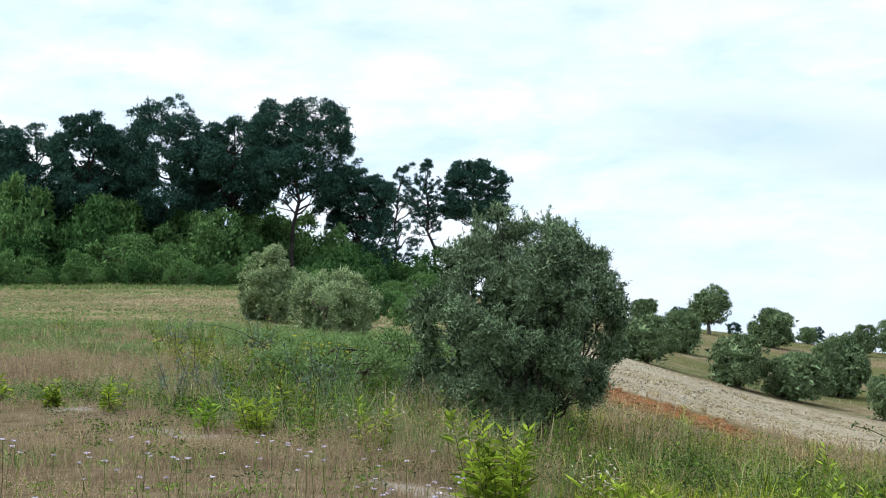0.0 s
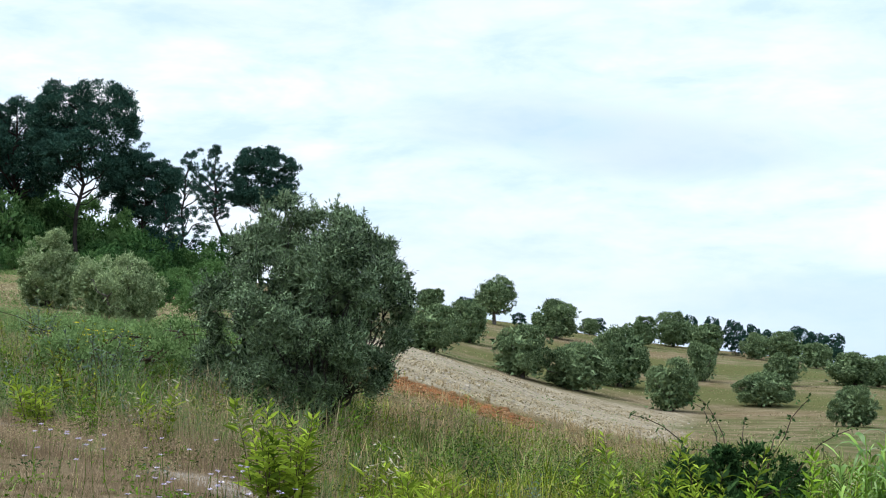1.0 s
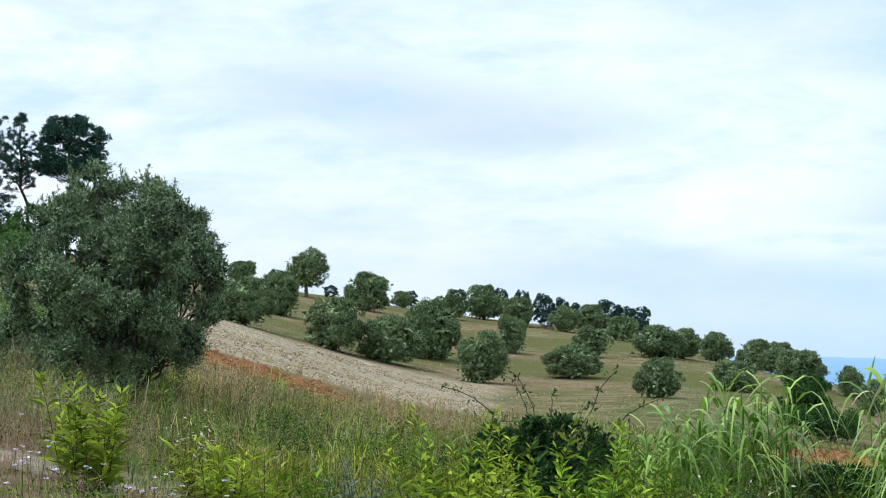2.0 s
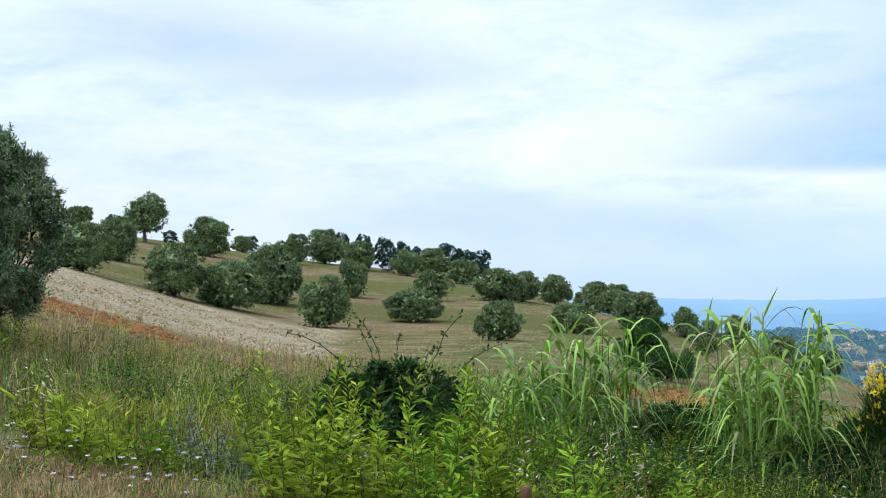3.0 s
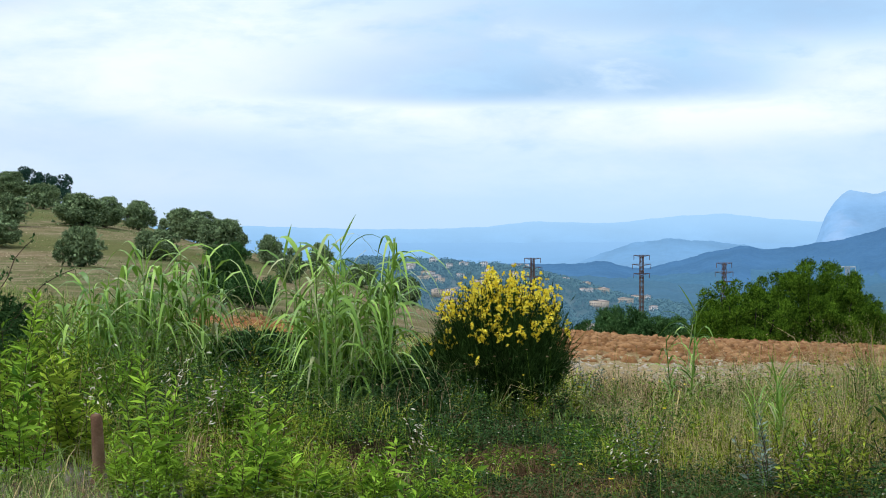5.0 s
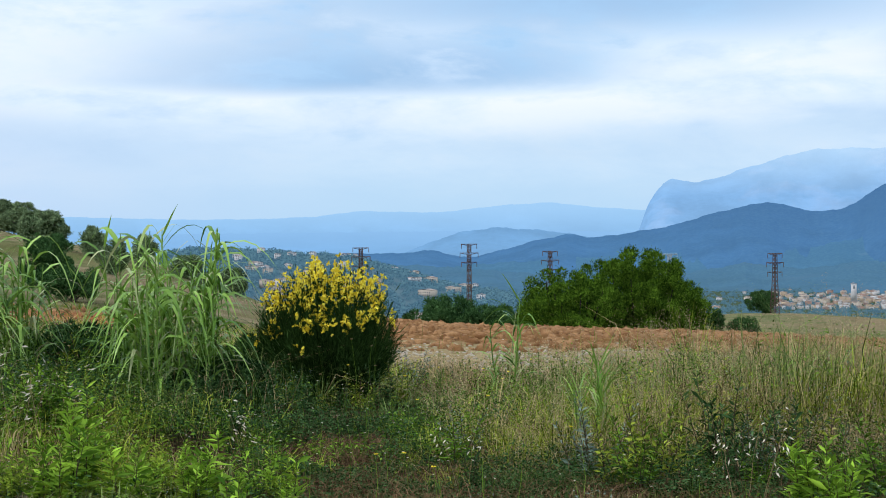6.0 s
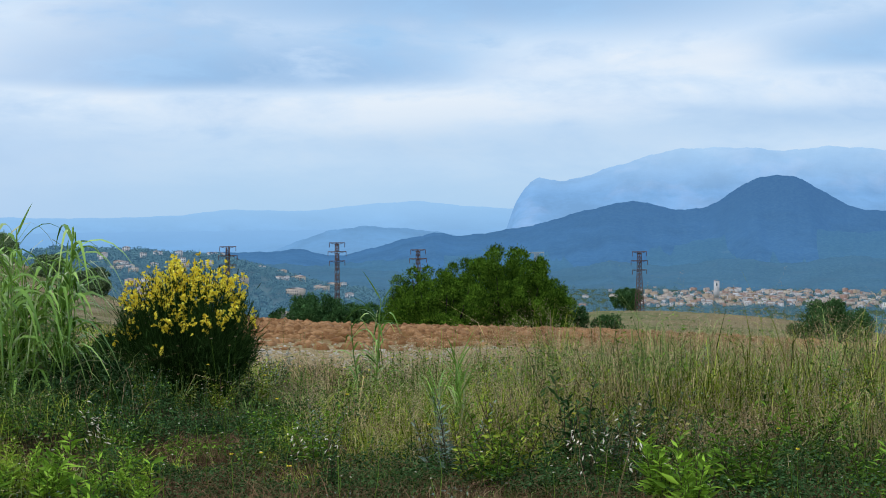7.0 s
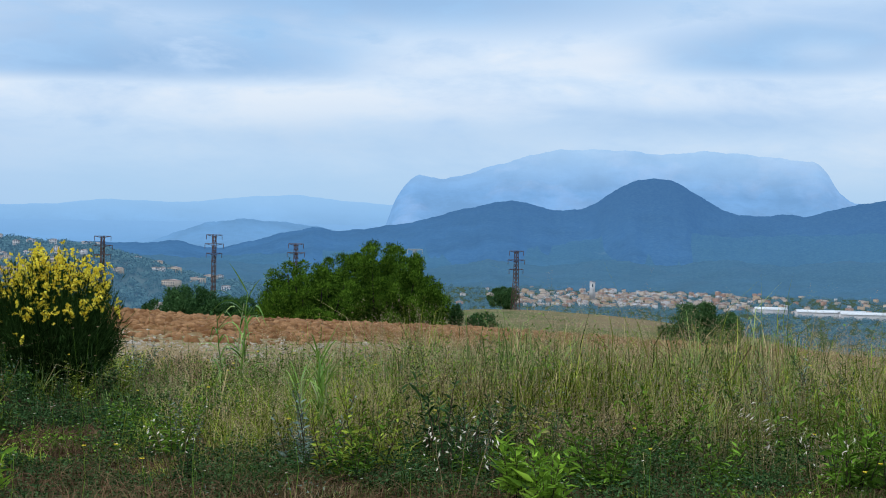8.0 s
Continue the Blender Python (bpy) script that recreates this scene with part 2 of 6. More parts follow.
M_reed = leaf_material("reed_leaf", (0.055, 0.145, 0.012), (0.32, 0.47, 0.085), (0.40, 0.42, 0.20), patch=0.9, sheen=0.36, let_in=0.2, gloss=0.25)
M_grass = leaf_material("green_grass", (0.028, 0.048, 0.003), (0.36, 0.42, 0.048), (0.48, 0.38, 0.17), patch=0.6, let_in=0.16)
M_blue_grass = leaf_material("grey_green_grass", (0.022, 0.044, 0.010), (0.275, 0.36, 0.10), (0.48, 0.38, 0.18), patch=0.6, let_in=0.16)
# grass coloured dark in place of the shade between the verge weeds
M_shade_grass = leaf_material("shade_dark_stem", (0.006, 0.014, 0.003), (0.075, 0.12, 0.026), (0.16, 0.12, 0.06), patch=0.9, let_in=0.12)
M_husk_haze = leaf_material("dry_seed_head", (0.22, 0.155, 0.08), (0.50, 0.39, 0.24), patch=0.6, let_in=0.3)
M_dry_grass = leaf_material("dry_grass", (0.10, 0.062, 0.027), (0.46, 0.34, 0.18), patch=0.5, let_in=0.2)
M_broom_stem = leaf_material("broom_stem", (0.004, 0.014, 0.003), (0.050, 0.095, 0.022), patch=1.5, let_in=0.04)
M_yellow = leaf_material("yellow_petal", (0.74, 0.53, 0.015), (0.84, 0.70, 0.09), patch=2, let_in=0.3)
M_lilac = leaf_material("lilac_petal", (0.40, 0.33, 0.48), (0.78, 0.72, 0.80), patch=2, let_in=0.2)
M_oat = leaf_material("oat_husk", (0.48, 0.42, 0.30), (0.66, 0.60, 0.48), patch=2, let_in=0.25)
M_bark = rough_material("grey_bark", (0.10, 0.085, 0.07), (0.19, 0.165, 0.14), 2.0, 18.0, 0.95, 0.6)
M_dark_bark = rough_material("dark_olive_bark", (0.035, 0.03, 0.026), (0.085, 0.075, 0.065), 3.0, 30.0, 0.95, 0.5)
M_pine_bark = rough_material("pine_bark", (0.025, 0.02, 0.018), (0.06, 0.05, 0.044), 1.2, 9.0, 0.95, 0.6)
M_post = rough_material("weathered_post", (0.16, 0.085, 0.05), (0.28, 0.17, 0.11), 6.0, 70.0, 0.9, 0.5)
M_bramble = rough_material("bramble_cane", (0.05, 0.035, 0.025), (0.10, 0.06, 0.04), 6.0, 60.0, 0.8, 0.2)
M_steel = rough_material("rusty_pylon_steel", (0.10, 0.06, 0.05), (0.17, 0.11, 0.09), 0.4, 3.0, 0.8, 0.1)
M_galv = rough_material("galvanised_steel", (0.42, 0.46, 0.50), (0.55, 0.58, 0.60), 0.4, 3.0, 0.6, 0.1)
M_clod = rough_material("red_clod", (0.17, 0.076, 0.027), (0.38, 0.21, 0.095), 1.5, 25.0, 1.0, 0.5)
M_stone = rough_material("pale_stone", (0.36, 0.30, 0.22), (0.52, 0.46, 0.37), 1.5, 25.0, 1.0, 0.4)
M_hazed_valley_leaf = leaf_material("hazed_valley_leaf", (0.045, 0.085, 0.085), (0.070, 0.115, 0.10), patch=0.02, let_in=0.0)
# distance haze over the woods, put in as a bluish emission
M_hazed_valley_leaf.node_tree.nodes["Principled BSDF"].inputs["Emission Color"].default_value = (0.036, 0.078, 0.125, 1)
M_hazed_valley_leaf.node_tree.nodes["Principled BSDF"].inputs["Emission Strength"].default_value = 1.0
M_walls = [rough_material(n, a, b, 0.15, 1.2, 0.9, 0.1) for n, a, b in (
    ("white_render", (0.56, 0.53, 0.52), (0.68, 0.65, 0.64)), ("cream_render", (0.52, 0.43, 0.35), (0.62, 0.53, 0.44)),
    ("ochre_render", (0.48, 0.36, 0.25), (0.56, 0.43, 0.31)), ("brick_red_render", (0.40, 0.25, 0.19), (0.47, 0.31, 0.24)))]
M_tile = rough_material("clay_roof_tile", (0.36, 0.275, 0.24), (0.47, 0.385, 0.35), 0.2, 1.5, 0.9, 0.2)
M_grey_roof = rough_material("pale_sheet_roof", (0.62, 0.63, 0.64), (0.74, 0.75, 0.75), 0.1, 1.0, 0.6, 0.1)
M_glass = rough_material("dark_window", (0.12, 0.14, 0.16), (0.18, 0.20, 0.22), 1.0, 6.0, 0.2, 0.0)

# ---- building blocks ----
def tri_mesh(name, verts, tris, mat, smooth=False):
    """A mesh from arrays of corners and triangles."""
    me = bpy.data.meshes.new(name)
    verts, tris = np.asarray(verts, np.float32).reshape(-1, 3), np.asarray(tris, np.int32).reshape(-1, 3)
    me.vertices.add(len(verts))
    me.vertices.foreach_set("co", verts.ravel())
    me.loops.add(tris.size)
    me.loops.foreach_set("vertex_index", tris.ravel())
    me.polygons.add(len(tris))
    me.polygons.foreach_set("loop_start", np.arange(0, tris.size, 3, dtype=np.int32))
    if smooth:
        me.polygons.foreach_set("use_smooth", np.ones(len(tris), bool))
    me.update(calc_edges=True)
    me.validate()
    me.materials.append(mat)
    return me


def join(*pieces):
    """Several (corners, triangles) as one."""
    verts, tris, base = [], [], 0
    for v, t in pieces:
        verts.append(np.asarray(v, float).reshape(-1, 3))
        tris.append(np.asarray(t, int).reshape(-1, 3) + base)
        base += len(verts[-1])
    return np.concatenate(verts), np.concatenate(tris)


JOINED = ("crown", "foliage", "blossom", "oat_panicle", "twig_mass", "stem_tuft", "stalk_tuft", "cane_foliage")


def part(name, data, parent, label=""):
    ob = new(name, data)
    ob.parent = parent
    if name in JOINED:
        ob["kind"] = "stuff"
    if label:
        ob["label"] = label
    return ob


def thing(name, label, category, group="", m=None, kind=""):
    ob = new(name)
    ob.empty_display_size = 0.2
    if m is not None:
        ob.matrix_basis = m
    return tagged(ob, label, category, group, kind)


def unit(v):
    return v / np.maximum(np.linalg.norm(v, axis=-1, keepdims=True), 1e-9)


def tube(points, radii, sides=6):
    """A tapered round limb along points."""
    p, r = np.asarray(points, float), np.asarray(radii, float)
    along = unit(np.gradient(p, axis=0))
    side = unit(np.cross(along, np.where(np.abs(along[:, 2:]) > 0.9, [[1.0, 0, 0]], [[0, 0, 1.0]])))
    other = np.cross(along, side)
    a = np.linspace(0, 2 * math.pi, sides, endpoint=False)
    ring = np.cos(a)[None, :, None] * side[:, None] + np.sin(a)[None, :, None] * other[:, None]
    verts = (p[:, None] + ring * r[:, None, None]).reshape(-1, 3)
    tris = []
    for k in range(len(p) - 1):
        for s in range(sides):
            i, j, n = k * sides + s, k * sides + (s + 1) % sides, sides
            tris += [(i, j, j + n), (i, j + n, i + n)]
    return verts, np.array(tris)


def wander(rng, a, b, n=6, amount=0.1, sag=0.0):
    """A crooked line from a to b."""
    a, b = np.asarray(a, float), np.asarray(b, float)
    s = np.linspace(0, 1, n)[:, None]
    off = np.cumsum(rng.normal(0, 1, (n, 3)), axis=0)
    off -= off[:1] + (off[-1:] - off[:1]) * s
    line = a + (b - a) * s + off * amount * np.linalg.norm(b - a) / n
    line[:, 2] += sag * np.sin(s[:, 0] * math.pi)
    return line


def leaves(rng, at, along, length, width, flat=0.5, facing=None):
    """One pointed leaf at each place, along its direction; facing: the way its upper side is turned."""
    n = len(at)
    along = unit(along)
    toward = rng.normal(0, 1, (n, 3)) + [0, 0, flat] if facing is None else unit(facing) + rng.normal(0, 0.8, (n, 3))
    side = unit(np.cross(along, unit(toward)))
    ln, wd = (np.asarray(q) * rng.uniform(0.7, 1.3, n) for q in (length, width))
    lift = np.cross(side, along) * (wd * 0.22)[:, None]
    mid = at + along * (ln * 0.45)[:, None] + lift
    verts = np.stack([at, mid - side * wd[:, None] / 2, at + along * ln[:, None] - lift * 0.8, mid + side * wd[:, None] / 2], 1)
    base = np.arange(n)[:, None, None] * 4
    return verts.reshape(-1, 3), (base + np.array([[0, 1, 2], [0, 2, 3]])).reshape(-1, 3)


def blades(rng, at, height, width, lean, droop=0.35, heading=None):
    """Grass blades: each bends over towards its tip."""
    n = len(at)
    turn = rng.uniform(0, 2 * math.pi, n) if heading is None else heading + rng.normal(0, 0.8, n)
    out = np.stack([np.cos(turn), np.sin(turn), np.zeros(n)], 1)
    side = np.stack([-np.sin(turn), np.cos(turn), np.zeros(n)], 1)
    h, w = np.asarray(height) * np.ones(n), np.asarray(width) * np.ones(n)
    ln = (np.asarray(lean) * np.abs(rng.normal(0.55, 0.55, n)) * np.where(rng.uniform(0, 1, n) < 0.25, 1.9, 1.0) * h)[:, None]
    up = np.array([0, 0, 1.0])
    mid = at + up * (h * 0.62)[:, None] + out * ln * 0.3 + rng.normal(0, 0.05, (n, 3)) * h[:, None]
    tip = at + up * (h * (1 - droop * rng.uniform(0, 0.6, n)))[:, None] + out * ln
    sw = side * w[:, None] / 2
    verts = np.stack([at - sw, at + sw, mid - sw * 0.8, mid + sw * 0.8, tip], 1)
    base = np.arange(n)[:, None, None] * 5
    return verts.reshape(-1, 3), (base + np.array([[0, 1, 3], [0, 3, 2], [2, 3, 4]])).reshape(-1, 3)


def arching(rng, at, out, length, width, rise, fall, segs=6):
    """Long leaves that rise, arch over and hang: at, out (level direction), all arrays."""
    n = len(at)
    s = np.linspace(0, 1, segs)[None, :, None]
    out = unit(out)
    ln = (np.asarray(length) * np.ones(n))[:, None, None]
    line = at[:, None] + out[:, None] * ln * (s * 0.85) + np.array([0, 0, 1.0]) * ln * (np.asarray(rise).reshape(-1, 1, 1) * s - np.asarray(fall).reshape(-1, 1, 1) * s ** 2.2)
    side = np.stack([-out[:, 1], out[:, 0], rng.normal(0, 0.35, n)], 1)[:, None]
    wd = (np.asarray(width) * np.ones(n))[:, None, None] * np.sqrt(np.clip(s * 6, 0.15, 1)) * (1 - s ** 2 * 0.97)
    verts = np.stack([line - side * wd / 2, line + side * wd / 2], 2).reshape(-1, 3)
    tris = []
    for k in range(segs - 1):
        i = 2 * k
        tris += [(i, i + 1, i + 3), (i, i + 3, i + 2)]
    return verts, (np.arange(n)[:, None, None] * 2 * segs + np.array(tris)).reshape(-1, 3)


def ball_points(rng, n):
    return unit(rng.normal(0, 1, (n, 3)))


# ---- the lie of the land ----
# heights below or above the eye, bearing by bearing, at growing distances
AZ = [-25.0, 0.0, 6.0, 13.0, 23.0, 29.0, 36.0, 50.0, 68.0]
DIST = [0.0, 12.0, 20.0, 32.0, 45.0, 72.0, 110.0, 170.0, 320.0, 700.0]
LAND = [
    [-1.6, -0.65, -0.35, 0.55, 1.85, 3.8, 6.9, 11.5, 6.0, -40.0],
    [-1.6, -0.85, -0.42, 0.45, 1.35, 3.35, 6.2, 10.6, 4.0, -45.0],
    [-1.6, -1.15, -0.85, -0.15, 0.45, 1.7, 3.6, 8.0, 0.0, -45.0],
    [-1.6, -1.5, -1.3, -1.15, -1.1, -1.2, 1.1, 5.2, -4.0, -45.0],
    [-1.6, -1.75, -1.65, -1.8, -2.0, -1.8, -0.4, 0.5, -10.0, -50.0],
    [-1.6, -1.85, -1.85, -2.2, -2.45, -2.4, -2.5, -7.0, -22.0, -55.0],
    [-1.6, -1.95, -2.1, -2.65, -3.2, -4.1, -7.5, -15.0, -32.0, -62.0],
    [-1.6, -1.95, -2.1, -2.75, -3.4, -4.85, -7.9, -11.0, -18.5, -58.0],
    [-1.6, -1.95, -2.15, -2.8, -3.7, -5.9, -9.5, -15.0, -30.0, -60.0],
]
LAND = np.array(LAND)
FAR_D, FAR_Z = [700.0, 1300.0, 1900.0, 2600.0, 5000.0], [0.0, -22.0, -40.0, -44.0, -46.0]


def smooth_interp(x, xs, rows):
    """Cubic (Hermite) interpolation of rows along xs."""
    xs = np.asarray(xs, float)
    slope = np.gradient(rows, xs, axis=0)
    k = np.clip(np.searchsorted(xs, x) - 1, 0, len(xs) - 2)
    h = xs[k + 1] - xs[k]
    s = np.clip((x - xs[k]) / h, 0, 1)
    a, b, c, d = 2 * s**3 - 3 * s**2 + 1, s**3 - 2 * s**2 + s, -2 * s**3 + 3 * s**2, s**3 - s**2
    e = (slice(None),) + (None,) * (rows.ndim - 1)
    return a[e] * rows[k] + (b * h)[e] * slope[k] + c[e] * rows[k + 1] + (d * h)[e] * slope[k + 1]


def ripple(x, y, size, seed=0.0):
    """Gentle unevenness, about -1 to 1."""
    return (np.sin(x / size + 1.3 * np.sin(y / size * 0.7 + seed) + seed) + np.sin(y / size * 1.3 + 1.7 * np.sin(x / size * 0.6 - seed) + 2 * seed)) / 2


def land(x, y):
    """The ground's height at places."""
    x, y = np.atleast_1d(np.asarray(x, float)), np.atleast_1d(np.asarray(y, float))
    d, az = np.hypot(x, y), np.degrees(np.arctan2(x, y))
    # behind the view the land leads round evenly from one side to the other
    az = np.where(az < AZ[0], az + 360, az)
    az = np.where(az > AZ[-1], AZ[-1] - (az - AZ[-1]) * (AZ[-1] - AZ[0]) / (360 - AZ[-1] + AZ[0]), az)
    rows = smooth_interp(az, AZ, LAND)
    z = np.empty(len(d))
    dd = np.log(np.clip(d, 0, 700) + 6)
    knots = np.log(np.array(DIST) + 6)
    slope = np.gradient(rows, knots, axis=1)
    k = np.clip(np.searchsorted(knots, dd) - 1, 0, len(knots) - 2)
    h = knots[k + 1] - knots[k]
    s = np.clip((dd - knots[k]) / h, 0, 1)
    i = np.arange(len(d))
    z = (2 * s**3 - 3 * s**2 + 1) * rows[i, k] + (s**3 - 2 * s**2 + s) * h * slope[i, k] + (-2 * s**3 + 3 * s**2) * rows[i, k + 1] + (s**3 - s**2) * h * slope[i, k + 1]
    z = z + np.interp(d, FAR_D, FAR_Z)
    z += np.clip(d / 30, 0, 1) * 0.05 * ripple(x, y, 2.1, 1.0) + np.clip(d / 150, 0, 1) * 0.35 * ripple(x, y, 13.0, 2.0) * (d < 900)
    return EYE + z


def spot(az, d, sink=0.0):
    """A place on the ground at a bearing and distance."""
    p = bearing(az, d)
    return Vector((p.x, p.y, float(land(p.x, p.y)[0]) - sink))


def edge(v, low, high):
    s = np.clip((v - low) / (high - low), 0, 1)
    return s * s * (3 - 2 * s)


def track_at(az):
    """How far the pale earth track lies, by bearing."""
    return np.interp(az, [-25, -15, -9, -1, 10, 24, 40], [30, 23, 17.5, 13.6, 11.4, 12.0, 10.5])


def zones(x, y):
    """What covers the ground, 0 to 1: track, hay, pale field, red earth, ploughed field, green."""
    d, az = np.hypot(x, y), np.degrees(np.arctan2(x, y))
    w = ripple(x, y, 1.1, 4.0) * 0.6 + ripple(x, y, 3.7, 5.0)
    half = np.interp(az, [-25, -8, 1, 4, 12, 16, 30], [0.6, 0.7, 0.9, 1.4, 1.5, 1.1, 0.8])
    track = 1 - edge(np.abs(d - track_at(az) + 0.25 * w) / half, 0.6, 1.4)
    worn = ripple(x, y, 0.55, 8.0) + ripple(x, y, 0.23, 3.0) * 0.5
    open_way = edge(az, 0.0, 4.0)
    track = track * (0.3 * open_way + (1 - 0.3 * open_way) * edge(worn, 0.2 - 0.6 * open_way, 0.9 - 0.4 * open_way))
    hay = edge(d + 1.5 * w, 44, 49) * (1 - edge(d + w, 88, 92)) * (1 - edge(az + 0.4 * w, 1.5, 3.0))
    pale = edge(d + w, 39, 41) * (1 - edge(d, 84, 90)) * edge(az, 2.0, 3.0) * (1 - edge(az + 0.3 * w, 14.5, 16.5))
    red = edge(d + 0.6 * w, 31, 33) * (1 - edge(d + w + 0.8 * (az - 4), 40, 42)) * edge(az, 2.5, 3.5) * (1 - edge(az, 9.5, 11))
    red = np.maximum(red, edge(d + w, 33, 36) * (1 - edge(d + w, 42, 45)) * edge(az, 24.3, 25.0) * (1 - edge(az, 28.5, 29.5)))
    plough = edge(d + 2 * w, 38, 46) * (1 - edge(d, 95, 100)) * edge(az + 0.2 * w, 35.8, 37.5)
    stony = edge(d + w, 26, 29) * (1 - edge(d + 2 * w, 44, 50)) * edge(az, 36.5, 37.5) * (1 - edge(az + 0.5 * w, 46, 56))
    return np.stack([track, hay, pale, red, plough, stony], 1)


def ground_material():
    m, nodes, links, bsdf = material("field_ground")
    geo = add(nodes, "ShaderNodeNewGeometry")
    pos = geo.outputs["Position"]
    broad, mid, fine, grit = (noise_node(nodes, links, s, 5, 0.6, pos) for s in (0.06, 0.5, 4.0, 26.0))
    col = blend_node(nodes, links, spread(nodes, links, broad, 0.4, 0.6), (0.25, 0.185, 0.11), (0.13, 0.155, 0.06))
    col = blend_node(nodes, links, spread(nodes, links, mid, 0.45, 0.7), col, (0.31, 0.245, 0.16))

    # drilled rows on the pale field, mown swathes on the hay
    rows_at = add(nodes, "ShaderNodeMapping")
    rows_at.inputs["Rotation"].default_value = (0, 0, radians(-28))
    rows_at.inputs["Scale"].default_value = (2.6, 0.12, 1.0)
    links.new(pos, rows_at.inputs[0])
    furrow = noise_node(nodes, links, 1.0, 8, 0.8, rows_at.outputs[0])
    swathe = add(nodes, "ShaderNodeMapping")
    swathe.inputs["Rotation"].default_value = (0, 0, radians(8))
    swathe.inputs["Scale"].default_value = (0.22, 0.75, 1.0)
    links.new(pos, swathe.inputs[0])
    hayish = noise_node(nodes, links, 1.6, 9, 0.85, swathe.outputs[0])
    lumpy = noise_node(nodes, links, 1.1, 8, 0.8, pos)

    def zone(name, first, second, blotch):
        zc = blend_node(nodes, links, spread(nodes, links, blotch, 0.35, 0.65), first, second)
        return add(nodes, "ShaderNodeAttribute", attribute_name=name).outputs["Fac"], zc

    for name, first, second, blotch in (
        # dark brown litter, its colour deepened further for the shade under the weeds
        ("shaded_duff", (0.018, 0.012, 0.006), (0.066, 0.047, 0.027), fine),
        ("valley", (0.05, 0.08, 0.05), (0.09, 0.12, 0.075), broad),
        ("thatch", (0.15, 0.115, 0.062), (0.27, 0.21, 0.13), fine),
        ("terrace", (0.10, 0.118, 0.04), (0.215, 0.20, 0.092), lumpy),
        ("hay", (0.16, 0.155, 0.06), (0.41, 0.325, 0.20), hayish),
        ("pale", (0.34, 0.28, 0.185), (0.52, 0.45, 0.335), furrow),
        ("plough", (0.14, 0.064, 0.023), (0.34, 0.19, 0.08), lumpy),
        ("stony", (0.29, 0.205, 0.10), (0.45, 0.36, 0.21), fine),
        ("red", (0.29, 0.10, 0.035), (0.39, 0.175, 0.08), fine),
        ("track", (0.36, 0.31, 0.25), (0.52, 0.47, 0.41), fine),
    ):
        fac, zc = zone(name, first, second, blotch)
        col = blend_node(nodes, links, fac, col, zc)
    col = blend_node(nodes, links, spread(nodes, links, lumpy, 0.45, 0.68), col, blend_node(nodes, links, 1.0, col, (0.6, 0.6, 0.54), "MULTIPLY"))
    col = blend_node(nodes, links, spread(nodes, links, grit, 0.35, 0.75), col, blend_node(nodes, links, 1.0, col, (0.6, 0.58, 0.55), "MULTIPLY"))
    links.new(col, bsdf.inputs["Base Color"])
    bsdf.inputs["Roughness"].default_value = 1.0
    bsdf.inputs["Specular IOR Level"].default_value = 0.0
    bump = add(nodes, "ShaderNodeBump")
    bump.inputs["Strength"].default_value, bump.inputs["Distance"].default_value = 0.8, 0.06
    links.new(fine, bump.inputs["Height"])
    clumpy = add(nodes, "ShaderNodeBump")
    clumpy.inputs["Strength"].default_value, clumpy.inputs["Distance"].default_value = 0.6, 0.35
    links.new(lumpy, clumpy.inputs["Height"])
    links.new(bump.outputs[0], clumpy.inputs["Normal"])
    links.new(clumpy.outputs[0], bsdf.inputs["Normal"])
    return m


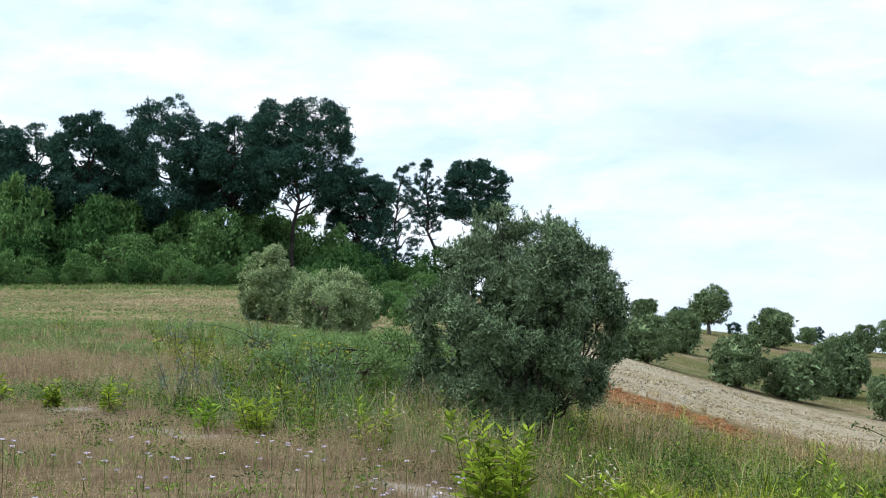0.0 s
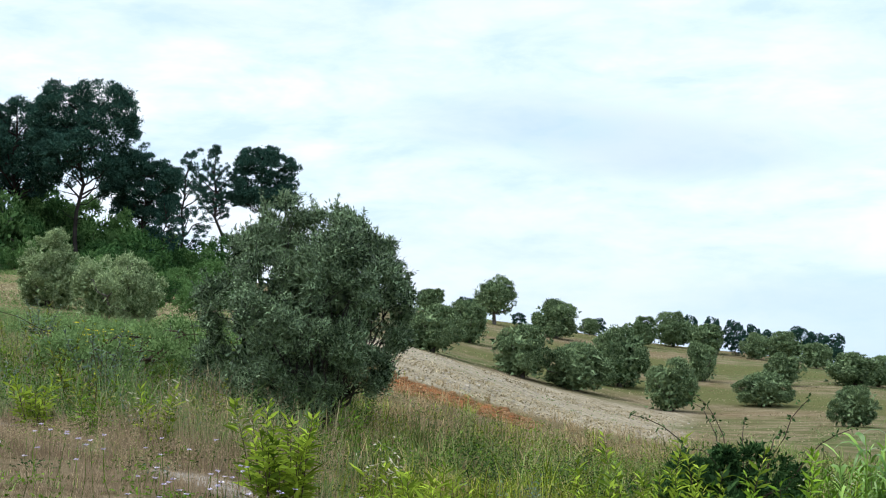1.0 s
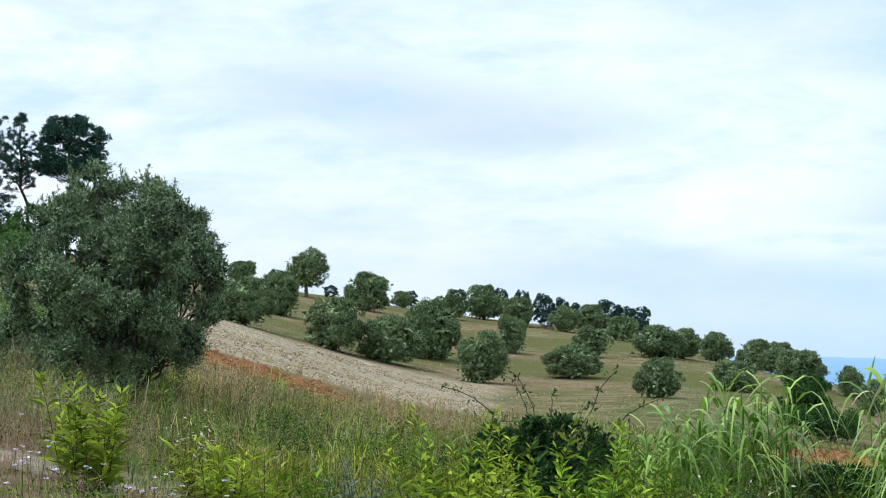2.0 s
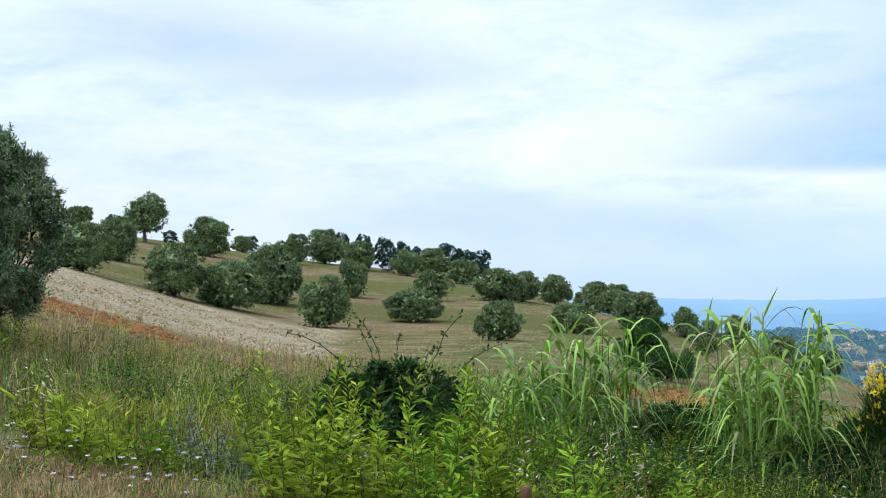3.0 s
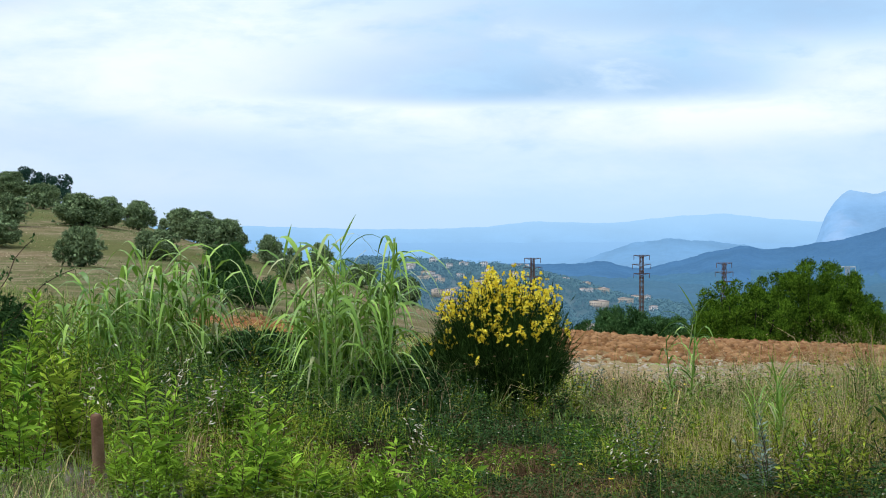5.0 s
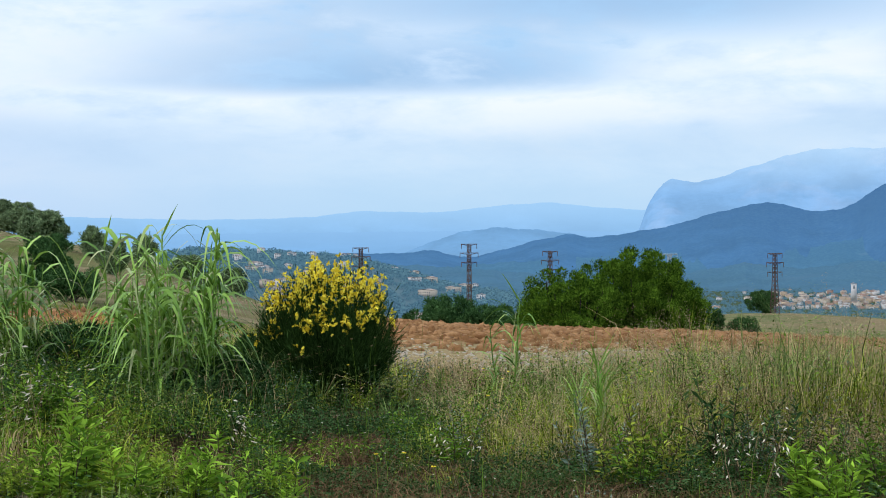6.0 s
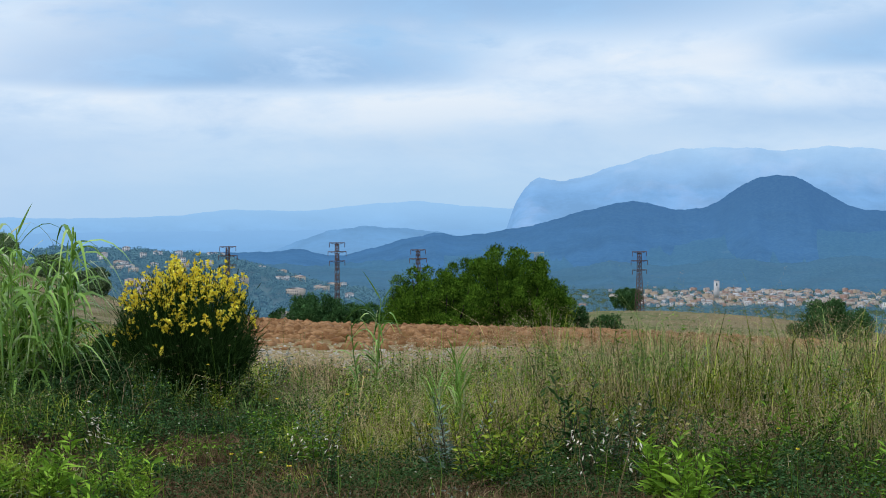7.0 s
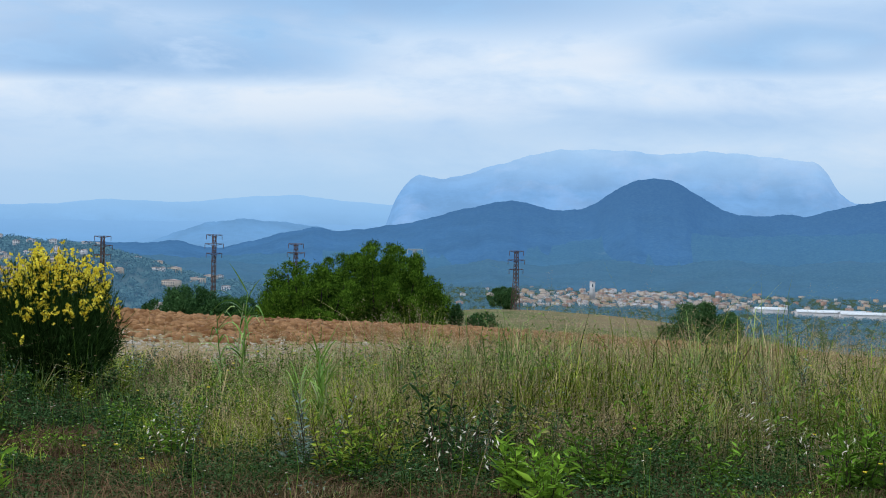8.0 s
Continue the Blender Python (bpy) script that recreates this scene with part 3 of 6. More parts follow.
def build_ground():
    az = np.concatenate([np.arange(-180, -24, 6.0), np.arange(-24, 70, 0.33), np.arange(70, 180, 6.0)])
    d = np.concatenate([[0.0], np.geomspace(2, 9, 8), np.geomspace(9.5, 130, 230), np.geomspace(134, 4950, 90)])
    na, nd = len(az), len(d)
    A, D = np.meshgrid(np.radians(az), d, indexing="ij")
    x, y = (D * np.sin(A)).ravel(), (D * np.cos(A)).ravel()
    z = land(x, y)
    k = zones(x, y)
    rng = np.random.default_rng(3)
    d_all = np.hypot(x, y)
    rows = 0.5 + 0.5 * np.sin((x * 0.35 + y * 0.94) * 2 * math.pi / 0.9 + ripple(x, y, 4.0))
    z += k[:, 4] * (0.04 * rows * (d_all < 60) + rng.uniform(-0.045, 0.045, len(z))) + k[:, 3] * rng.uniform(-0.03, 0.03, len(z)) + (k[:, 1] + k[:, 2]) * rng.uniform(-0.03, 0.03, len(z))
    i = np.arange(na)[:, None] * nd + np.arange(nd - 1)[None]
    j = np.roll(np.arange(na), -1)[:, None] * nd + np.arange(nd - 1)[None]
    tris = np.concatenate([np.stack([i, j, j + 1], -1).reshape(-1, 3)[:, ::-1], np.stack([i, j + 1, i + 1], -1).reshape(-1, 3)[:, ::-1]])
    tris = tris[:, ::-1]
    me = tri_mesh("ground", np.stack([x, y, z], 1), tris, ground_material(), True)
    dist = np.hypot(x, y)
    for n, name in enumerate(("track", "hay", "pale", "red", "plough", "stony")):
        me.attributes.new(name, "FLOAT", "POINT").data.foreach_set("value", k[:, n].astype(np.float32))
    side = np.degrees(np.arctan2(x, y))
    left = (1 - edge(side + ripple(x, y, 1.5, 3.0), 5, 12)) * edge(side, -120, -50) * edge(dist, 3, 8)
    me.attributes.new("shaded_duff", "FLOAT", "POINT").data.foreach_set("value", ((1 - edge(dist, 26, 34)) * (1 - 0.9 * left)).astype(np.float32))
    me.attributes.new("thatch", "FLOAT", "POINT").data.foreach_set("value", ((1 - edge(dist, 30, 36)) * left).astype(np.float32))
    terrace = edge(ripple(x, y, 6.0, 2.5) + 0.8 * np.sin(dist / 4.2 + side / 5.0), -0.2, 0.9) * edge(dist, 76, 92) * (1 - edge(dist, 180, 220)) * edge(side, 6, 9) * (1 - edge(side, 33, 36))
    me.attributes.new("terrace", "FLOAT", "POINT").data.foreach_set("value", terrace.astype(np.float32))
    me.attributes.new("valley", "FLOAT", "POINT").data.foreach_set("value", edge(dist, 380, 620).astype(np.float32))
    return tagged(new("ground", me), "farmland hillside with dry grass, ploughed red earth and a pale track", "ground", kind="structure")


build_ground()

# ---- far ranges ----
def range_mesh(name, outline, dist, foot, depth, mat, label, rough=0.02, seed=1, crag=0.0):
    """A mountain range seen end to end: outline gives bearing and angle of the crest above eye level."""
    rng = np.random.default_rng(seed)
    outline = np.array(outline, float)
    az = np.arange(outline[0, 0], outline[-1, 0], 0.08)
    crest = np.interp(az, outline[:, 0], outline[:, 1])
    kernel = np.ones(5) / 5
    crest = np.convolve(np.pad(crest, 2, mode="edge"), kernel, "valid")
    bump = sum(np.sin(az * f + rng.uniform(0, 6)) * a for f, a in ((5.1, 1.0), (11.7, 0.6), (23.0, 0.4), (41.0, 0.3)))
    top = np.tan(np.radians(crest + rough * bump)) * dist
    steps = 26
    s = np.linspace(0, 1, steps)
    A, S = np.meshgrid(np.radians(az), s, indexing="ij")
    spur = sum(np.sin(A * f * 57.3 + 3 * S + rng.uniform(0, 6)) * a for f, a in ((1.1, 1.0), (2.9, 0.5), (6.3, 0.3)))
    D = dist - depth * (1 - S) * (1 + 0.05 * spur * np.sin(S * math.pi)) 
    shape = S ** (1.25 - crag) * (1 + 0.07 * spur * np.sin(S * math.pi))
    Z = foot + (top[:, None] - foot) * shape
    back = np.stack([dist + 200 + 0 * az, np.full(len(az), foot)], 1)
    D, Z = np.concatenate([D, back[:, :1]], 1), np.concatenate([Z, back[:, 1:]], 1)
    A = np.concatenate([A, A[:, :1]], 1)
    n = steps + 1
    verts = np.stack([D * np.sin(A), D * np.cos(A), EYE + Z], -1).reshape(-1, 3)
    i = np.arange(len(az) - 1)[:, None] * n + np.arange(n - 1)[None]
    tris = np.concatenate([np.stack([i, i + n, i + n + 1], -1).reshape(-1, 3), np.stack([i, i + n + 1, i + 1], -1).reshape(-1, 3)])
    return tagged(new(name, tri_mesh(name, verts, tris, mat, True)), label, "mountain range", kind="structure")


# each range gives off its haze colour; no air lies in front
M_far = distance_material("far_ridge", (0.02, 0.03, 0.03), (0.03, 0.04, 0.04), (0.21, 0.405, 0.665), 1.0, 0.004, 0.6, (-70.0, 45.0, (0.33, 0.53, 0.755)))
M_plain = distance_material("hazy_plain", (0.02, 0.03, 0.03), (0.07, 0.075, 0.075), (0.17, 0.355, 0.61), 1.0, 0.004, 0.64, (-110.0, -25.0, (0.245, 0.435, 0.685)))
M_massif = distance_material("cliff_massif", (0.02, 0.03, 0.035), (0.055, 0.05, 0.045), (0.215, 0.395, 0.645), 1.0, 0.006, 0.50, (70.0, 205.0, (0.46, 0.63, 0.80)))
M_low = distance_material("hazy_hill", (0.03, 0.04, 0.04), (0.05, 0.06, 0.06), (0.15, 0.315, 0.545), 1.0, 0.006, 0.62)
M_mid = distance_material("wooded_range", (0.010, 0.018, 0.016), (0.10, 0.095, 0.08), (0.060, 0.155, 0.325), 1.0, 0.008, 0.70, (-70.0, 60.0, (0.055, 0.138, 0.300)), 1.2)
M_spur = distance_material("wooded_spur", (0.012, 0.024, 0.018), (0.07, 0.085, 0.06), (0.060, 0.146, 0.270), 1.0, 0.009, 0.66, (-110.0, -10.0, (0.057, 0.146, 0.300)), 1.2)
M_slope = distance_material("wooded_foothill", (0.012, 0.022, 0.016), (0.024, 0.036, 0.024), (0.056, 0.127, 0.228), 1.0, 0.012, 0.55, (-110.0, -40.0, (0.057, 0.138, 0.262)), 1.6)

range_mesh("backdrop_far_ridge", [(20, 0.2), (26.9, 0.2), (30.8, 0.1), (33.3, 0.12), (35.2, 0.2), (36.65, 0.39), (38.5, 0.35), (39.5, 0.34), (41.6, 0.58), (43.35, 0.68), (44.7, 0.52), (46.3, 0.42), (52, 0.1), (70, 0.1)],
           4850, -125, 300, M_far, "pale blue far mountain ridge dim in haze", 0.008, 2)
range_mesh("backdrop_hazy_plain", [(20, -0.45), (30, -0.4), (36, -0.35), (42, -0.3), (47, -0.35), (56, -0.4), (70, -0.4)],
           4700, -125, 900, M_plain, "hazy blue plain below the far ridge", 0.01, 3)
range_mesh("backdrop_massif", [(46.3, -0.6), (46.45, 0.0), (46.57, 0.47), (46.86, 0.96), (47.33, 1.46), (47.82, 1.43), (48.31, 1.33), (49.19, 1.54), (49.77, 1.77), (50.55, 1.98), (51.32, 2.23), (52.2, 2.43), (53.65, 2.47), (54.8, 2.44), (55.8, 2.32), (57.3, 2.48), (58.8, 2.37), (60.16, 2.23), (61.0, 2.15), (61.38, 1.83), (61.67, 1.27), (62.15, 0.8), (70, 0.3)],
           4500, -125, 350, M_massif, "pale grey cliff massif, its top tinted to the cloud's colour", 0.015, 5, 0.5)
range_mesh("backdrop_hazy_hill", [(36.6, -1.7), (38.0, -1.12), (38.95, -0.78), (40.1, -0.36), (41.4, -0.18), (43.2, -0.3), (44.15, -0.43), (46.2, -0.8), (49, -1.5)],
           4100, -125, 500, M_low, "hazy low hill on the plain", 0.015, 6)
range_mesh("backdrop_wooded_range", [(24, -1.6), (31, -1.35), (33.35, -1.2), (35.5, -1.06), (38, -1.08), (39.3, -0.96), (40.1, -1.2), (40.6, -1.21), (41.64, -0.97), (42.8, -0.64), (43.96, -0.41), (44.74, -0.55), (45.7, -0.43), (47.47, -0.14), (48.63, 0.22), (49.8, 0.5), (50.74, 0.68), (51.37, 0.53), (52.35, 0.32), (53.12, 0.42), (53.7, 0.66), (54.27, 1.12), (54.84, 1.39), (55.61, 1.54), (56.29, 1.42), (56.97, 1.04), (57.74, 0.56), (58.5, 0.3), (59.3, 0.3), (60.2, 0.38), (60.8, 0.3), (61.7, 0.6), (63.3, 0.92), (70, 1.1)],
           3600, -120, 1000, M_mid, "wooded hills with one rounded peak, tinted blue with painted haze", 0.014, 7)
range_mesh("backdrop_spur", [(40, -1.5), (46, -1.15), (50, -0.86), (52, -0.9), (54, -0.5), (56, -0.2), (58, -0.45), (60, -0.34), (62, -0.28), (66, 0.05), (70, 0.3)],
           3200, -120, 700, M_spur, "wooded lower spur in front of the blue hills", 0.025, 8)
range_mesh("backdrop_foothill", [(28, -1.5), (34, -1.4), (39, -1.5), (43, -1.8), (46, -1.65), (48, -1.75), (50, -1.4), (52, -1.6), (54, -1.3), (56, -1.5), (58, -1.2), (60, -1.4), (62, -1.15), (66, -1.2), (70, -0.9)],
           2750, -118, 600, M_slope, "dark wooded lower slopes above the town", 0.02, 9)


# ---- village and town ----
def block(x0, x1, y0, y1, z0, z1):
    v = np.array([(x, y, z) for z in (z0, z1) for x, y in ((x0, y0), (x1, y0), (x1, y1), (x0, y1))])
    t = [(0, 2, 1), (0, 3, 2), (4, 5, 6), (4, 6, 7)]
    for a, b in ((0, 1), (1, 2), (2, 3), (3, 0)):
        t += [(a, b, b + 4), (a, b + 4, a + 4)]
    return v, np.array(t)


def gable(w, l, z, rise, over=0.4):
    a, b = w / 2 + over, l / 2 + over
    v = np.array([(-a, -b, z - 0.1), (a, -b, z - 0.1), (a, b, z - 0.1), (-a, b, z - 0.1), (0, -b, z + rise), (0, b, z + rise),
                  (-a, -b, z + 0.15), (a, -b, z + 0.15), (a, b, z + 0.15), (-a, b, z + 0.15), (0, -b, z + rise + 0.25), (0, b, z + rise + 0.25)])
    t = [(6, 10, 11), (6, 11, 9), (7, 8, 11), (7, 11, 10), (0, 5, 4), (0, 3, 5), (1, 4, 5), (1, 5, 2), (0, 4, 10), (0, 10, 6), (1, 7, 10), (1, 10, 4),
         (3, 9, 11), (3, 11, 5), (2, 5, 11), (2, 11, 8), (0, 6, 9), (0, 9, 3), (1, 2, 8), (1, 8, 7)]
    return v, np.array(t)


def make_house(name, label, w, l, h, rise, wall, roof, m, group, windows=True):
    house = thing(name, label, "house", group, m)
    part("wall", tri_mesh("house_wall", *block(-w / 2, w / 2, -l / 2, l / 2, -3, h), wall), house)
    shape = gable(w, l, h, rise * 0.65, 0.25) if rise else block(-w / 2 - 0.2, w / 2 + 0.2, -l / 2 - 0.2, l / 2 + 0.2, h, h + 0.5)
    part("roof", tri_mesh("house_roof", *shape, roof), house)
    if windows:
        me = tri_mesh("house_window", *block(-0.6, 0.6, -0.06, 0.06, -0.8, 0.8), M_glass)
        for floor_z in np.arange(1.6, h - 0.8, 3.0):
            for wx in np.arange(-w / 2 + 1.6, w / 2 - 1.0, 3.0):
                ob = part("window", me, house)
                ob.location = (wx, -l / 2 - 0.02, floor_z)
    return house


def towns():
    rng = np.random.default_rng(11)
    kinds = []
    for k, (w, l, h, rise, c, tile) in enumerate(((11, 9, 6, 1.8, 0, 1), (14, 10, 6, 2.0, 1, 1), (9, 9, 8.5, 1.6, 0, 1), (16, 11, 9, 0, 2, 0), (12, 9, 6, 1.8, 3, 1), (20, 12, 7, 2.2, 1, 1), (10, 8, 11, 0, 0, 0))):
        tone = ("white", "cream", "ochre", "brick-red")[c]
        label = f"{tone} rendered house with {'clay tiled pitched' if tile else 'flat'} roof in the valley"
        kinds.append((w, l, h, rise, M_walls[c], M_tile if tile else M_grey_roof, label))
    made = {}

    def put(kind, az, d, lift, group):
        w, l, h, rise, wall, roof, label = kinds[kind]
        small = rng.uniform(0.40, 0.58) if "hill" in group else rng.uniform(0.34, 0.54)
        p = bearing(az, d, float(land(*bearing(az, d).xy)[0]) + lift)
        m = pose(p.x, p.y, p.z, 0, 0, -az + rng.uniform(-35, 35))
        if (kind, group) in made:
            c = copy_thing(made[kind, group], m)
            c.scale = (small, small, small)
            return c
        made[kind, group] = make_house("house", label, w, l, h, rise, wall, roof, m, group)
        made[kind, group].scale = (small, small, small)

    # town on the valley floor
    for n in range(290):
        az = rng.triangular(50.0, 54, 61) if n < 235 else rng.uniform(48.5, 64)
        d = rng.uniform(1850, 2330) if n < 235 else rng.uniform(1800, 2500)
        put(int(rng.choice([0, 1, 1, 2, 3, 4, 4, 5, 5, 6])), az, d, 0, "houses of the valley town")
    # scattered village on the wooded hill
    for n in range(54):
        az = rng.choice([rng.normal(33.6, 0.9), rng.normal(35.5, 1.0), rng.uniform(37.9, 39.4), rng.normal(41.2, 0.8)], p=[0.4, 0.2, 0.17, 0.23])
        d = rng.uniform(1000, 1380)
        put(int(rng.choice([0, 0, 2, 2, 0, 1, 5])), az, d, float(village_lift(az, d)) + 1.5, "houses of the hill village")
    # the mass of small roofs between them
    for c, wall in enumerate(M_walls):
        bits, tops = [], []
        for n in range(55):
            az = rng.triangular(50.0, 54, 61) if n < 38 else rng.uniform(48.5, 64)
            d = rng.uniform(1850, 2380)
            p = bearing(az, d, float(land(*bearing(az, d).xy)[0]))
            w, l, h, a = rng.uniform(4.5, 9), rng.uniform(4, 6), rng.uniform(3, 5.5), radians(-az) + rng.uniform(-0.6, 0.6)
            turn = np.array([[math.cos(a), math.sin(a), 0], [-math.sin(a), math.cos(a), 0], [0, 0, 1]])
            v, t = block(-w / 2, w / 2, -l / 2, l / 2, -3, h)
            bits.append((v @ turn + np.array(p), t))
            v, t = gable(w, l, h, 0.9, 0.2)
            tops.append((v @ turn + np.array(p), t))
        mass = tagged(new("town_houses", tri_mesh("town_walls", *join(*bits), wall)), "crowded small houses of the valley town", "houses", kind="stuff")
        part("roof", tri_mesh("town_roofs", *join(*tops), M_tile), mass)
    # church tower
    p = bearing(53.55, 2040, float(land(*bearing(53.55, 2040).xy)[0]))
    tower = thing("church_tower", "pale square church tower above the town roofs", "church", m=pose(p.x, p.y, p.z, 0, 0, -50))
    part("wall", tri_mesh("tower_wall", *block(-3.2, 3.2, -3.2, 3.2, 0, 24), M_walls[0]), tower)
    part("roof", tri_mesh("tower_roof", *gable(6.4, 6.4, 24, 1.2), M_tile), tower)
    part("window", tri_mesh("belfry_opening", *block(-0.8, 0.8, -3.3, -3.1, 18, 22), M_glass), tower)
    # long white sheds
    for az, d, w in ((61.6, 1750, 70), (62.9, 1720, 60), (59.6, 1800, 34)):
        p = bearing(az, d, float(land(*bearing(az, d).xy)[0]))
        shed = thing("warehouse", "long white industrial shed with a pale roof", "warehouse", "warehouses", pose(p.x, p.y, p.z, 0, 0, -az + 8))
        part("wall", tri_mesh("shed_wall", *block(-w / 2, w / 2, -12, 12, -2, 6), M_walls[0]), shed)
        roof = part("roof", tri_mesh("shed_roof", *gable(24, w, 6, 2.0), M_grey_roof), shed)
        roof.rotation_euler = (0, 0, math.pi / 2)


def village_lift(az, d):
    """The wooded village hill rises from the valley floor."""
    az, d = np.asarray(az, float), np.asarray(d, float)
    crest = np.interp(az, [27, 31, 34, 36.5, 38.5, 40, 42, 44.5], [30, 52, 58, 60, 48, 36, 26, 8])
    return crest * edge(d, 850, 1350) + 8 * ripple(az * 30, d, 90, 3) * edge(d, 850, 1350) * (crest / 60)


def village_hill():
    az = np.arange(26, 45.1, 0.2)
    d = np.linspace(820, 1700, 60)
    A, D = np.meshgrid(az, d, indexing="ij")
    x, y = D * np.sin(np.radians(A)), D * np.cos(np.radians(A))
    lift = village_lift(A.ravel(), D.ravel()) * (1 - edge(D.ravel(), 1420, 1680))
    z = land(x.ravel(), y.ravel()) + lift - 1.0 + 0.5 * edge(lift, 0, 3)
    n = len(d)
    i = np.arange(len(az) - 1)[:, None] * n + np.arange(n - 1)[None]
    tris = np.concatenate([np.stack([i, i + n + 1, i + n], -1).reshape(-1, 3), np.stack([i, i + 1, i + n + 1], -1).reshape(-1, 3)])
    m = rough_material("hazed_hill_ground", (0.035, 0.065, 0.06), (0.065, 0.085, 0.07), 0.01, 0.15, 1.0, 0.2)
    # the hill's ground gives off the same bluish haze colour as its trees
    hazed = m.node_tree.nodes["Principled BSDF"].inputs
    hazed["Emission Color"].default_value, hazed["Emission Strength"].default_value = (0.036, 0.078, 0.125, 1), 1.0
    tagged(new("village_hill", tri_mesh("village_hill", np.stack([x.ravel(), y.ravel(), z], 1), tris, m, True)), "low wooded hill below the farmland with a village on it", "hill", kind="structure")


def clump_trees(rng, at, size, quads, leaf):
    """Far trees as ragged clumps of leaf sprays."""
    n = len(at)
    c = np.repeat(at, quads, 0)
    s = np.repeat(size, quads)[:, None]
    u = ball_points(rng, n * quads)
    u[:, 2] = np.abs(u[:, 2]) * 1.1
    p = c + u * s * rng.uniform(0.45, 1.0, (n * quads, 1)) * [1, 1, 0.9]
    way = unit(np.cross(u, rng.normal(0, 1, u.shape)) + 0.3 * u)
    side = unit(np.cross(way, u)) * s * leaf * 0.6
    way = way * s * leaf
    return np.stack([p - side, p + side, p + way], 1).reshape(-1, 3), np.arange(n * quads * 3).reshape(-1, 3)


def valley_woods():
    rng = np.random.default_rng(21)
    az, d = rng.uniform(30, 44.5, 3000), rng.uniform(830, 1420, 3000)
    a = np.radians(az)
    x, y = d * np.sin(a), d * np.cos(a)
    hill = np.stack([x, y, land(x, y) + village_lift(az, d)], 1)
    az, d = rng.uniform(38, 68, 4200), np.sqrt(rng.uniform(650**2, 2500**2, 4200))
    a = np.radians(az)
    x, y = d * np.sin(a), d * np.cos(a)
    flat = np.stack([x, y, land(x, y)], 1)
    at = np.concatenate([hill, flat])
    me = tri_mesh("valley_woods", *clump_trees(rng, at, rng.uniform(2.2, 5.0, len(at)) * np.where(np.arange(len(at)) < 3000, 1.15, 1.0), 60, 0.27), M_hazed_valley_leaf)
    tagged(new("valley_woods", me), "woods and garden trees between the valley houses, tinted with haze", "trees", kind="stuff")


village_hill()
towns()
valley_woods()


# ---- pylons ----
def pylon(m, label, mat, height, size, group="pylons of the power line"):
    ob = thing("pylon", label, "pylon", group, m)
    half = lambda z: size * np.interp(z, [0, height * 0.62, height], [0.85, 0.45, 0.38])
    bars = []
    levels = list(np.linspace(0, height, 15))
    for sx, sy in ((-1, -1), (1, -1), (1, 1), (-1, 1)):
        part("leg", tri_mesh("pylon_leg", *tube([(sx * half(z), sy * half(z), z) for z in (0, height * 0.62, height)], np.array((0.12, 0.1, 0.08)) * size, 4), mat), ob)
    for a, b in zip(levels, levels[1:]):
        for (x0, y0), (x1, y1) in (((-1, -1), (1, -1)), ((1, -1), (1, 1)), ((1, 1), (-1, 1)), ((-1, 1), (-1, -1))):
            bars.append(tube([(x0 * half(a), y0 * half(a), a), (x1 * half(b), y1 * half(b), b)], (0.045 * size, 0.045 * size), 4))
            bars.append(tube([(x1 * half(a), y1 * half(a), a), (x0 * half(b), y0 * half(b), b)], (0.045 * size, 0.045 * size), 4))
    part("lattice_bracing", tri_mesh("pylon_bracing", *join(*bars), mat), ob)
    for drop, reach in ((0.1, 2.2), (2.4, 2.6), (4.8, 2.2)):
        z, r = height - drop * size, reach * size
        arm = [tube([(-r, 0, z), (r, 0, z)], (0.09 * size, 0.09 * size), 4), tube([(-r, 0, z), (0, 0, z - 0.5 * size), (r, 0, z)], (0.06 * size,) * 3, 4)]
        cross = part("crossarm", tri_mesh("pylon_crossarm", *join(*arm), mat), ob)
        for s in (-1, 1):
            part("insulator", tri_mesh("pylon_insulator", *tube([(s * r, 0, z), (s * r, 0, z - 1.2 * size)], (0.08 * size, 0.08 * size), 5), mat), cross)
    return ob


def pylons():
    for az, top, d, yaw, mat in ((36.75, -0.87, 400, 20, M_steel), (40.5, -0.75, 430, 25, M_steel), (43.3, -1.0, 430, 30, M_steel), (50.95, -1.08, 240, 35, M_steel), (47.4, -1.1, 620, 30, M_galv)):
        p = spot(az, d)
        h = EYE + math.tan(radians(top)) * d - p.z
        label = "rust-brown lattice steel power pylon with three crossarms" if mat is M_steel else "pale galvanised lattice power pylon behind the pine clump"
        pylon(pose(p.x, p.y, p.z, 0, 0, -az + yaw), label, mat, h, d / 430)


pylons()

# ---- trees ----
def crown_leaves(rng, clumps, count, length, width, flat=0.4, upward=0.3, shell=0.5):
    """Leaves spread over clumps, each (x, y, z, rx, rz): thick at a clump's skin, thin inside."""
    c = np.asarray(clumps, float)
    weight = c[:, 3] ** 2
    pick = rng.choice(len(c), count, p=weight / weight.sum())
    out = np.zeros((len(c), 3)) if c.shape[1] < 8 else c[:, 5:8]
    u = unit(ball_points(rng, count) + 0.55 * out[pick])
    r = rng.uniform(shell, 1.05, (count, 1))
    at = c[pick, :3] + u * r * np.stack([c[pick, 3], c[pick, 3], c[pick, 4]], 1)
    way = u * 0.7 + rng.normal(0, 0.6, u.shape) + [0, 0, upward]
    return leaves(rng, at, way, length, width, flat, u + [0, 0, 0.5])


